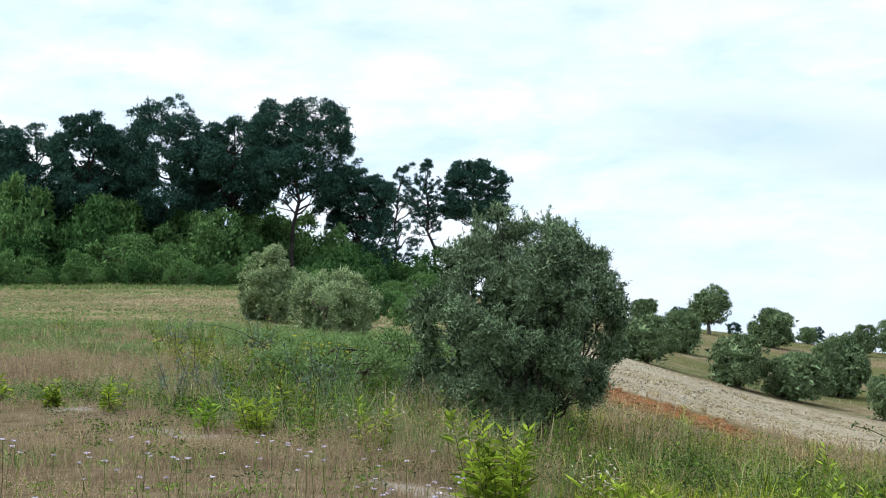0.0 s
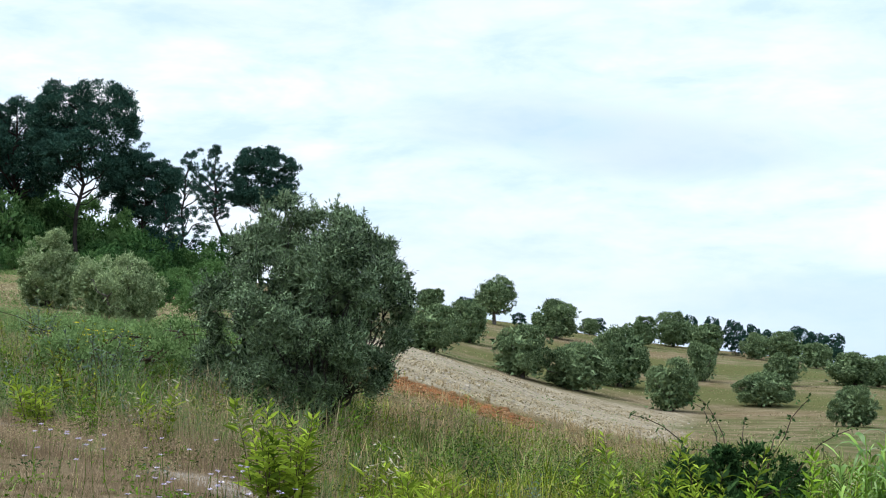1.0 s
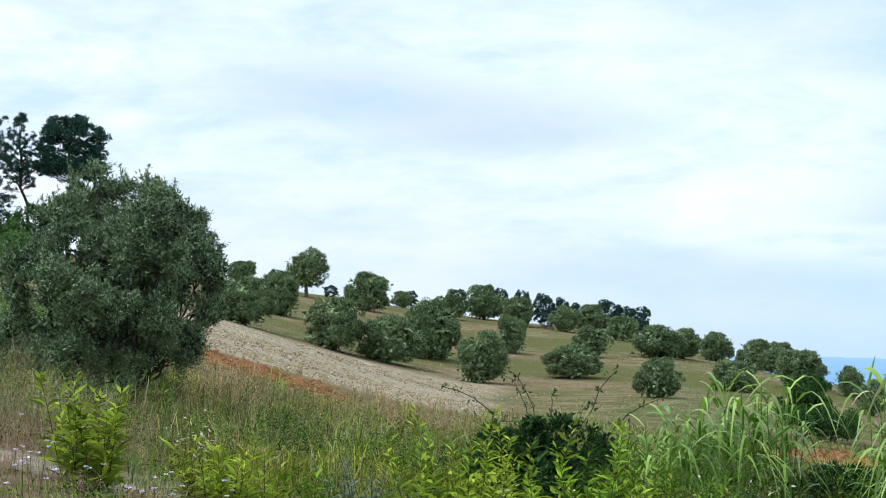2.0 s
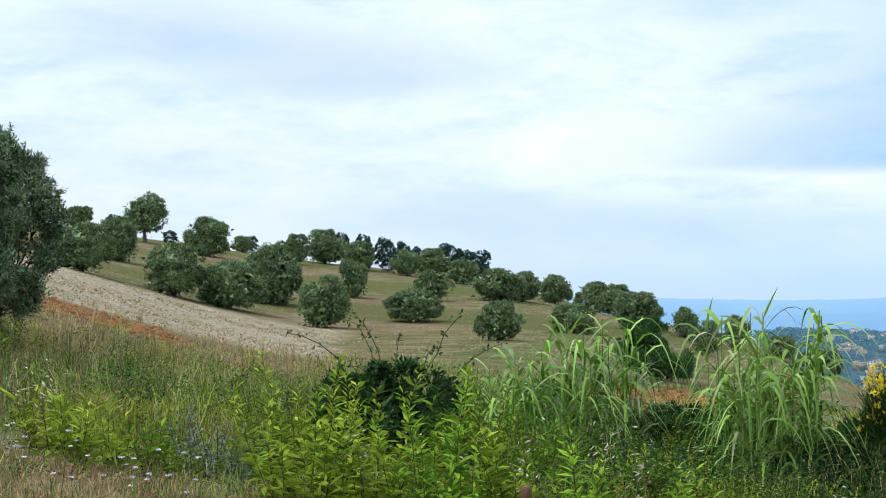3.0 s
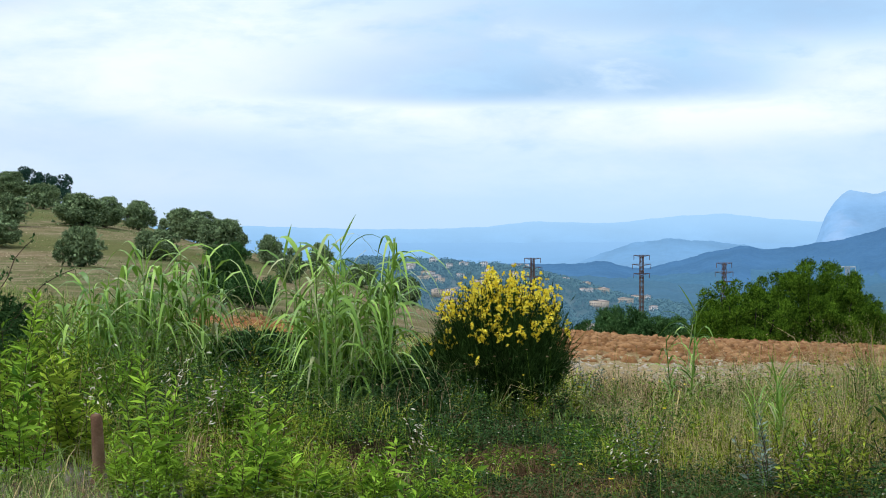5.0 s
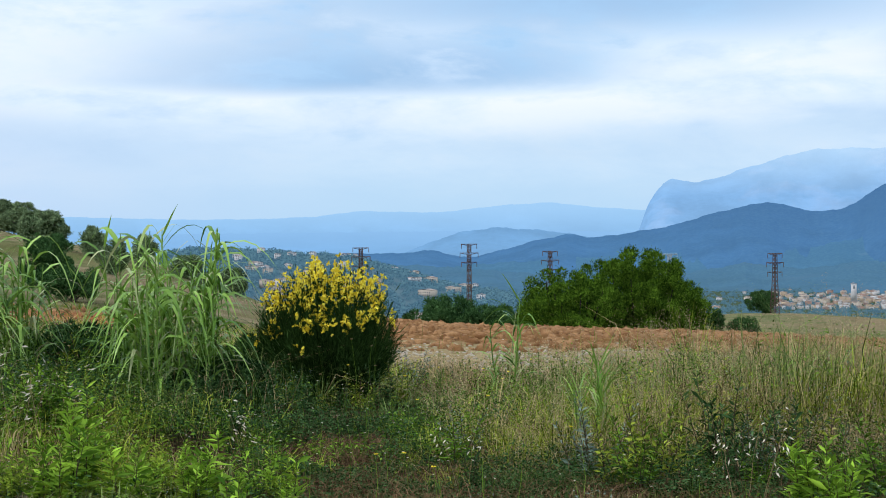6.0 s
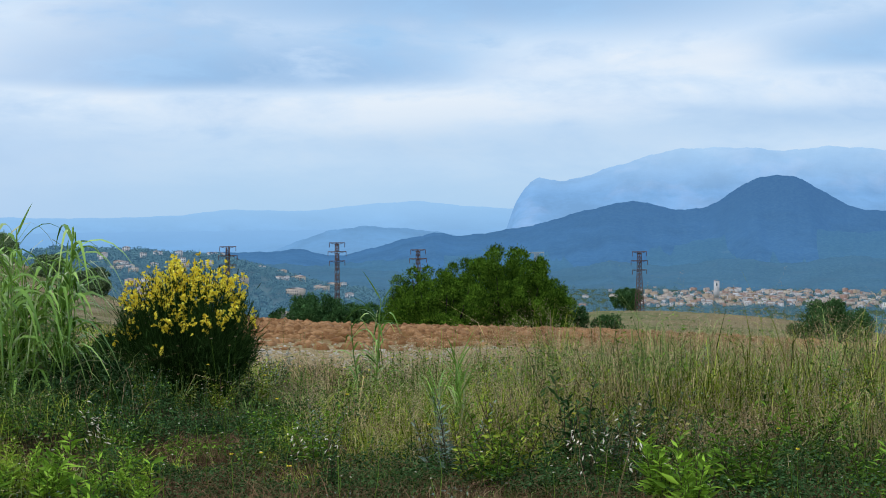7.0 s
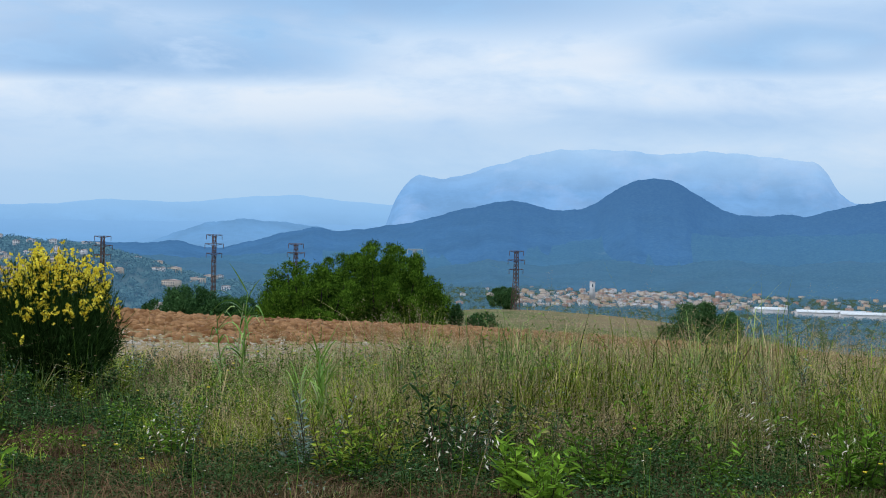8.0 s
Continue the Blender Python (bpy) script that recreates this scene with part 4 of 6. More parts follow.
def needles(rng, clumps, count, length, width, up=0.3, stray=0.8, loose=0.12):
    """Small leaf or needle sprays over rounded clumps, thick on the upper skin."""
    c = np.asarray(clumps, float)
    weight = c[:, 3] ** 2
    pick = rng.choice(len(c), count, p=weight / weight.sum())
    out = c[pick, 5:8] if c.shape[1] > 7 else np.zeros((count, 3))
    u = unit(ball_points(rng, count) + 0.5 * out + [0, 0, 0.3])
    r = np.where(rng.uniform(0, 1, (count, 1)) < loose, rng.uniform(1.0, 1.5, (count, 1)), rng.uniform(0.3, 1.0, (count, 1)) ** 0.6)
    at = c[pick, :3] + u * r * np.stack([c[pick, 3], c[pick, 3], c[pick, 4]], 1)
    way = unit(0.4 * u + rng.normal(0, stray, u.shape) + [0, 0, up])
    side = unit(np.cross(way, unit(u + [0, 0, 0.5]) + rng.normal(0, 0.35, way.shape))) * width / 2
    way = way * length * rng.uniform(0.6, 1.3, (count, 1))
    verts = np.stack([at - side, at + side, at + way], 1)
    return verts.reshape(-1, 3), np.arange(count * 3).reshape(-1, 3)


def lobed(rng, height, width, base, lobes, clumps, size, squeeze=0.75, wild=1.0):
    """Clumps over the skin of a lobed crown: (x, y, z, rx, rz, outward)."""
    mid, half = height * (base + (1 - base) * 0.5), height * (1 - base) * 0.5
    big = []
    for k in range(lobes):
        a, e = k * 2.4 + rng.uniform(-0.4, 0.4) * wild ** 3, math.asin(min(0.97, -0.72 + 1.74 * (k + 0.6) / lobes))
        r = rng.uniform(0.57 - 0.09 * wild ** 2, 0.57 + 0.09 * wild ** 2)
        full = squeeze + (1 - squeeze) * min(1, 1.0 + e)
        lr = rng.uniform(0.35 - 0.05 * wild ** 2, 0.35 + 0.05 * wild ** 2)
        big.append((np.array([math.cos(a) * math.cos(e) * r * width / 2 * full, math.sin(a) * math.cos(e) * r * width / 2 * full, mid + math.sin(e) * r * half]), lr))
    out = []
    for k in range(clumps):
        c, lr = big[k % lobes]
        away = unit((c - [0, 0, mid]) / [width, width, height])
        u = unit(ball_points(rng, 1)[0] + 0.9 * away)
        stray = rng.uniform(0.7, 1.0) if k % 4 else rng.uniform(1.0, 1.3)
        p = c + u * lr * stray * np.array([width * 0.5, width * 0.5, half])
        p[2] = max(p[2], height * 0.04)
        s = rng.uniform(0.7, 1.35) * size * width * (1 if k % 4 else 0.55)
        out.append((*p, s, s * rng.uniform(0.7, 1.0), *u))
    return out


def shrub(name, seed, height, width, count, leaf, mat, label, category, m, group="", base=0.0, clumps=60, stems=9, bark=None, shell=0.35, lobes=11, size=0.085, slim=0.3, upward=0.3, fine=False):
    """A many-stemmed shrub or low tree: stems fan out from the ground into lobes of leaf clumps."""
    rng = np.random.default_rng(seed)
    ob = thing(name, label, category, group, m)
    cl = lobed(rng, height, width, base, lobes, clumps, size)
    tubes = []
    for k in range(stems):
        a = 2 * math.pi * k / stems + rng.uniform(-0.3, 0.3)
        foot = (math.cos(a) * 0.06 * width, math.sin(a) * 0.06 * width, -0.1)
        cx = cl[int(rng.integers(0, clumps))]
        line = wander(rng, foot, cx[:3], 7, 0.35, 0.08 * height)
        r0 = rng.uniform(0.010, 0.02) * width
        tubes.append(tube(line, np.linspace(r0, r0 * 0.3, 7), 5))
        for j in range(3):
            cy = cl[int(rng.integers(0, clumps))]
            tubes.append(tube(wander(rng, line[int(rng.integers(2, 5))], cy[:3], 5, 0.4), np.linspace(r0 * 0.5, r0 * 0.12, 5), 4))
    part("stem_tuft" if stems > 6 else "trunk", tri_mesh("stems", *join(*tubes), bark or M_bark, True), ob)
    core = [(0, 0, height * (base + (1 - base) * f), width * 0.3, height * 0.2, 0, 0, 0) for f in (0.35, 0.5, 0.62)]
    if fine:
        green = join(needles(rng, cl, count, leaf, leaf * slim, loose=0.2), needles(rng, core, count // 8, leaf * 2, leaf))
    else:
        green = join(crown_leaves(rng, cl, count, leaf, leaf * slim, shell=shell, upward=upward), crown_leaves(rng, core, count // 6, leaf * 1.6, leaf * 0.8, shell=0.2))
    part("crown", tri_mesh("crown", *green, mat), ob)
    return ob


def olive_tree(seed, height, width, m, label, mat=None, count=19000, group="olive trees on the hillside", clear=-0.12):
    """An olive: short thick forked trunk, broad lumpy crown that hangs low; clear: where the crown begins, as a share of the height."""
    rng = np.random.default_rng(seed)
    ob = thing("olive_tree", label, "olive tree", group, m)
    cl = lobed(rng, height, width, clear, 12, 170, 0.062, 0.85, 1.45)
    tubes = []
    fork = np.array([rng.normal(0, 0.1), rng.normal(0, 0.1), height * max(0.16, clear)])
    tubes.append(tube([(0, 0, -0.2), fork * 0.5, fork], (0.05 * width, 0.04 * width, 0.036 * width), 7))
    for k in range(11):
        tubes.append(tube(wander(rng, fork, cl[k][:3], 5, 0.3), np.linspace(0.024, 0.006, 5) * width, 5))
    part("trunk", tri_mesh("olive_trunk", *join(*tubes), M_bark, True), ob)
    low = max(0.0, clear)
    core = [(0, 0, height * (low + (1 - low) * f), width * 0.32, height * 0.2, 0, 0, 0) for f in (0.22, 0.4, 0.6)]
    green = join(needles(rng, cl, count, 0.13, 0.06, loose=0.3), needles(rng, core, count // 7, 0.3, 0.2))
    part("crown", tri_mesh("olive_crown", *green, mat or M_olive_far), ob)
    return ob


def pine_tree(seed, height, width, bare, m, label, group="pines at the field edge", count=9000, lean=0.0, thin=False):
    """A stone-country pine: tall trunk, upswept limbs that each carry a rounded head of dark needle tufts, dead stubs below."""
    rng = np.random.default_rng(seed)
    ob = thing("pine_tree", label, "pine tree", group, m)
    top = np.array([lean * height + rng.normal(0, 0.15), rng.normal(0, 0.15), height * 0.93])
    line = wander(rng, (0, 0, -0.3), top, 9, 0.22)
    on_trunk = lambda f: np.array([np.interp(f, np.linspace(0, 1, 9), line[:, i]) for i in range(3)])
    r0 = 0.014 * height
    tubes = [tube(line, np.linspace(r0, r0 * 0.25, 9), 7)]
    heads = 24 if thin else 26
    cl = []
    for k in range(heads):
        g = (k + rng.uniform(0.1, 0.9)) / heads
        a = k * 2.4 + rng.uniform(-0.5, 0.5)
        girth = math.sqrt(max(0.06, 1 - ((g - 0.5) / 0.56) ** 2))
        reach = width / 2 * girth * rng.uniform(0.5, 0.86)
        size = width * (rng.uniform(0.10, 0.17) if thin else rng.uniform(0.145, 0.215))
        f = bare + (0.97 - bare) * g
        end = on_trunk(f) + [math.cos(a) * reach, math.sin(a) * reach, rng.uniform(-0.2, 0.3) * size]
        start = on_trunk(max(bare * 0.8, f - 0.22 * reach / width - 0.05))
        limb = wander(rng, start, end, 6, 0.3, -0.06 * reach)
        tubes.append(tube(limb, np.linspace(r0 * 0.42, r0 * 0.1, 6), 5))
        for t in range(11 if thin else 16):
            u = unit(rng.normal(0, 1, 3) + [0.6 * math.cos(a), 0.6 * math.sin(a), 0.35])
            c = end + u * size * rng.uniform(0.5, 1.0) * [1, 1, 0.72 if not thin else 0.9] - (end - start) * (rng.uniform(0, 0.5) if thin else 0)
            r = size * rng.uniform(0.26, 0.46) * (0.75 if thin else 1)
            cl.append((*c, r, r * 0.7, *u))
    for t in range(10):
        r = width * rng.uniform(0.05, 0.08)
        cl.append((*(top + rng.normal(0, 0.07 * width, 3)), r, r * 0.8, 0, 0, 1))
    for k in range(7):
        f, a = bare * rng.uniform(0.55, 1.15), rng.uniform(0, 2 * math.pi)
        stub = on_trunk(f)
        tubes.append(tube(wander(rng, stub, stub + np.array([math.cos(a), math.sin(a), rng.uniform(-0.1, 0.4)]) * width * rng.uniform(0.12, 0.34), 5, 0.3), np.linspace(r0 * 0.25, r0 * 0.06, 5), 4))
    fine_scale = 1.0 if height > 5 else 0.85
    part("trunk", tri_mesh("pine_trunk", *join(*tubes), M_pine_bark, True), ob)
    part("crown", tri_mesh("pine_crown", *needles(rng, cl, count, 0.17 * fine_scale, (0.08 if not thin else 0.05) * fine_scale, loose=0.04), M_pine), ob)
    return ob


def wild_olive(seed, m, label):
    """A big wild olive bush grown from many stems: heads of fine grey-green sprays, twigs poking out on top, open and stemmy low on one side."""
    rng = np.random.default_rng(seed)
    ob = thing("olive_bush", label, "bush", m=m)
    heads = [(x, y * rng.uniform(0.6, 1.2), z * 1.13 + 0.03, r * 1.06) for x, y, z, r in (
        (-1.0, 0.1, 0.70, 0.40), (-1.02, -0.1, 1.3, 0.40), (-0.72, 0.1, 1.85, 0.38), (-0.30, -0.1, 2.18, 0.38), (0.12, 0.1, 2.12, 0.36), (0.48, 0, 2.12, 0.28), (0.82, 0.1, 1.82, 0.32), (1.0, -0.1, 1.42, 0.32), (0.98, 0.1, 1.0, 0.28),
        (0.0, -0.75, 1.55, 0.42), (-0.52, -0.7, 1.1, 0.46), (0.5, -0.7, 1.4, 0.40), (-0.45, -0.8, 0.5, 0.36), (0.45, -0.75, 0.86, 0.28), (-0.1, -0.95, 1.0, 0.34), (-0.55, -0.55, 1.6, 0.36), (0.3, -0.5, 1.85, 0.34),
        (0.0, 0.75, 1.5, 0.44), (-0.55, 0.7, 1.0, 0.46), (0.5, 0.75, 1.2, 0.42), (-0.1, 0.9, 0.8, 0.40), (-0.3, 0.4, 1.8, 0.40), (0.4, 0.4, 1.7, 0.38), (-0.85, -0.45, 0.35, 0.34), (-0.15, 0.0, 1.2, 0.40), (-1.05, 0.3, 0.3, 0.3), (-0.35, -0.7, 0.15, 0.3), (-0.7, -0.3, 0.42, 0.4), (-1.15, 0.0, 0.5, 0.34), (0.1, -0.6, 0.45, 0.26), (0.72, -0.3, 0.62, 0.26), (-0.5, 0.3, 2.0, 0.34), (0.75, -0.35, 1.6, 0.34))]
    tubes, cl, at, way = [], [], [], []
    for k, (x, y, z, r) in enumerate(heads):
        c = np.array([x, y, z])
        foot = np.array([0.15 * x + rng.normal(0, 0.1), 0.15 * y + rng.normal(0, 0.1), -0.1])
        line = wander(rng, foot, c, 8, 0.3, 0.05)
        tubes.append(tube(line, np.linspace(rng.uniform(0.022, 0.04), 0.009, 8), 6))
        for j in range(6):
            start = line[int(rng.integers(2, 7))]
            end = c + ball_points(rng, 1)[0] * r * rng.uniform(0.5, 1.2)
            tubes.append(tube(wander(rng, start, end, 5, 0.35), np.linspace(0.011, 0.003, 5), 4))
        away = unit(np.array([x, y, (z - 1.25) * 1.2]))
        for j in range(24):
            u = unit(ball_points(rng, 1)[0] + 0.75 * away + [0, 0, 0.15])
            p = c + u * r * rng.uniform(0.55, 1.0)
            s = rng.uniform(0.075, 0.15)
            cl.append((*p, s, s * rng.uniform(0.7, 1.1), *u))
            if j % 2 == 0 and z > 0.4:
                out = unit(u * 0.8 + [0, 0, 0.75] + rng.normal(0, 0.25, 3))
                reach = rng.uniform(0.14, 0.34)
                twig = wander(rng, p, p + out * reach, 4, 0.15)
                tubes.append(tube(twig, np.linspace(0.004, 0.0015, 4), 3))
                n = int(reach * 95)
                f = rng.uniform(0.15, 1.0, n)
                q = np.stack([np.interp(f, np.linspace(0, 1, 4), twig[:, i]) for i in range(3)], 1)
                at.append(q), way.append(out * 0.7 + rng.normal(0, 0.6, (n, 3)))
    part("stem_tuft", tri_mesh("olive_stems", *join(*tubes), M_dark_bark, True), ob)
    at, way = np.concatenate(at), np.concatenate(way)
    core = [(x, 0, z, 0.5, 0.4, 0, 0, 0) for x, z in ((-0.5, 0.7), (0.1, 0.9), (-0.3, 1.4), (0.4, 1.5), (0.0, 1.9), (-0.6, 0.3))]
    green = join(needles(rng, cl, 130000, 0.055, 0.02, loose=0.22), needles(rng, core, 12000, 0.1, 0.06), leaves(rng, at, way, 0.056, 0.017, 0.6))
    part("crown", tri_mesh("olive_crown", *green, M_olive), ob)
    return ob


def at_spot(az, d, turn=0.0, sink=0.0, scale=1.0):
    p = spot(az, d, sink)
    return pose(p.x, p.y, p.z, 0, 0, turn - az) @ Matrix.Scale(scale, 4)


def copy_at(ob, az, d, turn, scale):
    c = copy_thing(ob, at_spot(az, d, turn))
    c.scale = (scale, scale, scale)
    return c


# the large grey-green olive bush by the track, and two paler ones further up
wild_olive(4, at_spot(2.8, 21.5), "large dense grey-green wild olive bush with dark stems beside the track")
shrub("olive_bush", 8, 2.15, 2.0, 30000, 0.075, M_olive_pale, "pale green rounded olive bush on the grassy bank", "bush", at_spot(-5.95, 50), "pale olive bushes on the bank", base=-0.2, stems=6, clumps=130, size=0.07, lobes=14, fine=True, slim=0.45)
shrub("olive_bush", 12, 1.75, 2.45, 30000, 0.075, M_olive_pale, "low pale green spreading olive bush on the grassy bank", "bush", at_spot(-3.85, 43), "pale olive bushes on the bank", base=-0.2, stems=6, clumps=130, size=0.065, lobes=14, fine=True, slim=0.45)

# pines behind the hay field: bearing, distance, top (degrees up), crown width, bare share of the trunk, lean
PINES = ((-15.6, 112, 9.6, 6.16, 0.43, 0), (-13.9, 108, 9.3, 5.28, 0.43, 0), (-12.2, 104, 9.75, 4.928, 0.48, 0.02), (-11, 114, 9.2, 5.72, 0.35, 0), (-9.5, 103, 10.25, 6.512, 0.33, 0), (-8.4, 110, 8.9, 4.84, 0.35, 0), (-7.1, 102, 9.75, 5.632, 0.53, -0.02), (-5, 100, 10.15, 6.688, 0.51, 0), (-3, 105, 8.1, 4.752, 0.51, 0.02), (-1.5, 108, 8.1, 4, 0.35, 0.02), (-0.35, 112, 8.4, 3.2, 0.55, -0.04), (1.15, 112, 8.5, 4.6, 0.6, 0), (-2.2, 98, 6.5, 2.6, 0.35, 0), (-14.8, 118, 8.6, 5.28, 0.33, 0), (-6.2, 116, 8.2, 4.4, 0.38, 0))
for n, (az, d, top, width, bare, lean) in enumerate(PINES):
    foot = spot(az, d)
    height = EYE + math.tan(radians(top)) * d - foot.z
    big = width > 4.5
    label = "tall dark green pine with a broad crown and bare lower trunk" if big else "slender pine with a thin open crown and long bare trunk"
    pine_tree(40 + n, height, width, bare, at_spot(az, d), label, count=int(8000 * width if big else 3200 * width), lean=lean, thin=not big)

# scrub under and before the pines
scrubs = [shrub("scrub_bush", 60 + k, tall, wide, 5200, 0.17, mat, label, "bush", at_spot(az, d), "thicket below the pines", base=-0.35, clumps=70, stems=3, size=0.085, lobes=7, slim=0.6, fine=True)
          for k, (az, d, tall, wide, mat, label) in enumerate(((-14.5, 98, 3.0, 3.6, M_scrub, "dense dark green thicket bush below the pines"), (-11.0, 97, 3.0, 4.4, M_scrub_light, "fresh green leafy thicket bush below the pines"),
                                                              (-3.2, 92, 2.7, 4.6, M_scrub, "dense dark green thicket bush below the pines"), (-8.2, 99, 3.6, 3.4, M_scrub_light, "fresh green leafy thicket bush below the pines")))]
rng = np.random.default_rng(5)
PICK = (0, 3, 1, 2, 3, 1, 0, 1, 2, 3)
for n in range(46):
    az = -17 + 17.5 * n / 45 + rng.uniform(-0.3, 0.3)
    d = rng.uniform(96, 116)
    copy_at(scrubs[PICK[n % 10]], az, d - max(0, az + 6) * 1.2, rng.uniform(0, 360), (0.7 + 0.75 * (d - 96) / 20) * rng.uniform(0.75, 1.25) * (1 if az < -4 else 0.7))
# taller young trees among them
for n in range(22):
    az = -16.8 + 14.5 * n / 21 + rng.uniform(-0.35, 0.35)
    s = rng.uniform(1.25, 1.9) * (1 if az < -6 else 0.7)
    bush = copy_at(scrubs[PICK[(n * 7 + 1) % 10]], az, rng.uniform(99, 110), rng.uniform(0, 360), s)
    bush.scale = (s * 0.75, s * 0.75, s)
# low front rank at the field's edge
for n in range(26):
    az = -16.6 + 13.5 * n / 25 + rng.uniform(-0.25, 0.25)
    copy_at(scrubs[PICK[(n * 3) % 10]], az, rng.uniform(91, 95), rng.uniform(0, 360), rng.uniform(0.32, 0.62))
for n in range(24):
    az = -5.5 + 8.5 * n / 23
    d = rng.uniform(52, 86)
    copy_at(scrubs[(1, 3, 1, 3, 2)[n % 5]], az, d, rng.uniform(0, 360), rng.uniform(0.3, 0.52) * d / 85)

# olive grove on the hill: bearing, distance, crown width, height
olives = [olive_tree(80 + k, 3.2, 3.6, at_spot(az, d), "grey-green olive tree with rounded crown on dry grass hillside")
          for k, (az, d) in enumerate(((10.1, 90), (11.97, 91), (13.48, 100), (15.2, 86)))]
tall_olive = olive_tree(84, 4.2, 4.1, at_spot(9.16, 150), "taller olive tree with clear trunk on the hill crest", clear=0.24)
GROVE = ((7.0, 90, 3.4, 2.7), (8.3, 117, 2.9, 3.3), (11.28, 142, 4.5, 3.4), (15.3, 157, 4.2, 3.2), (16.4, 149, 3.1, 2.7), (16.26, 110, 2.3, 2.7), (18.1, 147, 3.0, 2.4), (18.98, 152, 3.6, 2.5), (18.29, 92, 3.2, 1.9), (18.98, 110, 2.7, 2.3),
         (21.3, 114, 4.0, 2.3), (22.1, 118, 3.2, 2.1), (23.2, 126, 2.8, 2.3), (24.7, 128, 3.1, 2.6), (25.8, 111, 2.3, 1.9), (26.0, 95, 2.9, 2.1), (27.66, 93, 1.8, 1.75), (21.3, 77, 2.3, 2.0), (23.85, 88, 2.5, 1.6), (28.33, 78, 1.4, 1.6),
         (29.4, 92, 1.8, 1.9), (30.8, 92, 2.1, 1.4), (32.4, 84, 1.5, 1.5), (14.2, 150, 3.0, 2.7), (12.45, 163, 2.2, 1.7), (6.9, 163, 3.2, 2.4), (8.5, 165, 2.6, 2.0), (25.3, 120, 2.6, 2.3), (20.1, 140, 2.8, 2.2), (31.6, 70, 1.3, 1.0))
for n, (az, d, wide, tall) in enumerate(GROVE):
    tree = copy_at(olives[n % 4], az, d, 97 * n, 1.0)
    tree.scale = (wide / 3.6 * (1.0 + 0.08 * math.sin(n * 2.1)), wide / 3.6 * (1.0 + 0.08 * math.cos(n * 1.7)), tall / 3.2)
for tree, wide, tall in zip(olives, (3.4, 3.8, 3.7, 2.9), (3.0, 2.85, 3.7, 2.65)):
    tree.scale = (wide / 3.6, wide / 3.6, tall / 3.2)
# dark pines on the crest
crest_pine = pine_tree(95, 3.9, 3.4, 0.12, at_spot(19.57, 158), "small dark pine on the hill crest", "pines on the hill crest", 18000)
crest_pine.scale = (0.78, 0.78, 0.76)
for az, d, wide, tall in ((8.16, 164, 1.7, 1.9), (20.64, 155, 2.1, 2.8), (16.65, 152, 1.6, 3.1), (17.37, 150, 1.8, 3.0), (17.97, 158, 1.5, 2.7), (15.88, 165, 1.5, 3.1), (10.0, 155, 1.3, 1.2), (12.7, 166, 1.6, 1.7), (20.1, 160, 2.0, 2.6), (18.5, 162, 1.6, 2.4)):
    copy_at(crest_pine, az, d, az * 40, 1.0).scale = (wide / 3.4, wide / 3.4, tall / 3.9)
# dark shrubs on the slope behind the reeds
shrub("hillside_shrub", 31, 1.9, 1.7, 8000, 0.1, M_scrub, "dusty dark shrub on the slope behind the reeds", "bush", at_spot(26.2, 50), stems=6)
shrub("hillside_shrub", 32, 1.0, 2.1, 5000, 0.09, M_scrub, "low tangled dark shrub on the slope", "bush", at_spot(26.9, 48), stems=6)

# the round young pines beyond the ploughed field
def pine_clump(seed, height, width, count, az, d, label):
    """Young pines grown together: upright rounded heads of bright needles over a dark inside."""
    rng = np.random.default_rng(seed)
    ob = thing("pine_thicket", label, "pine clump", "young pine clump", at_spot(az, d, 0, 0.3))
    heads, tubes = [], []
    for k in range(int(28 * width / 5)):
        a, r = k * 2.4, math.sqrt((k + 0.5) / (28 * width / 5))
        x, y = math.cos(a) * r * width / 2, math.sin(a) * r * width / 2
        top = height * (math.sqrt(max(0.0, 1 - r ** 2.6)) * 0.75 + 0.2) * rng.uniform(0.86, 1.05)
        tubes.append(tube(wander(rng, (x * 0.6, y * 0.6, -0.2), (x, y, top * 0.85), 5, 0.1), np.linspace(0.07, 0.02, 5), 5))
        for f in np.linspace(0.1, 1.0, 8):
            s = (0.50 - 0.16 * f) * rng.uniform(0.7, 1.25)
            heads.append((x + rng.normal(0, 0.22), y + rng.normal(0, 0.22), top * f - 0.25, s, s * 0.95))
    part("stem_tuft", tri_mesh("pine_clump_stems", *join(*tubes), M_pine_bark, True), ob)
    part("crown", tri_mesh("pine_clump_crown", *needles(rng, heads, count * 2, 0.12, 0.045, up=0.5, stray=0.6, loose=0.06), M_pine_bush), ob)


pine_clump(34, 4.3, 6.2, 90000, 46.3, 76, "broad dense clump of young green pines beyond the ploughed field")
pine_clump(35, 3.4, 4.4, 46000, 43.9, 74, "lower end of a clump of young green pines")
pine_clump(30, 2.6, 2.2, 18000, 47.6, 75, "rounded end of a clump of young green pines")
shrub("holm_oak_bush", 36, 2.6, 4.6, 9000, 0.2, M_scrub, "dark rounded oak bush below the field edge", "bush", at_spot(39.7, 98), stems=5)
shrub("holm_oak_bush", 29, 2.2, 3.6, 7000, 0.2, M_scrub, "dark rounded oak bush below the field edge", "bush", at_spot(41.2, 96), stems=5)
shrub("holm_oak_bush", 37, 2.5, 4.9, 14000, 0.17, M_scrub, "dark green oak bush on the far slope", "bush", at_spot(57.5, 92), stems=5)
shrub("holm_oak_bush", 38, 4.6, 6.0, 8000, 0.32, M_scrub, "dark lone oak on the pale stubble slope", "bush", at_spot(50.55, 300), stems=5)
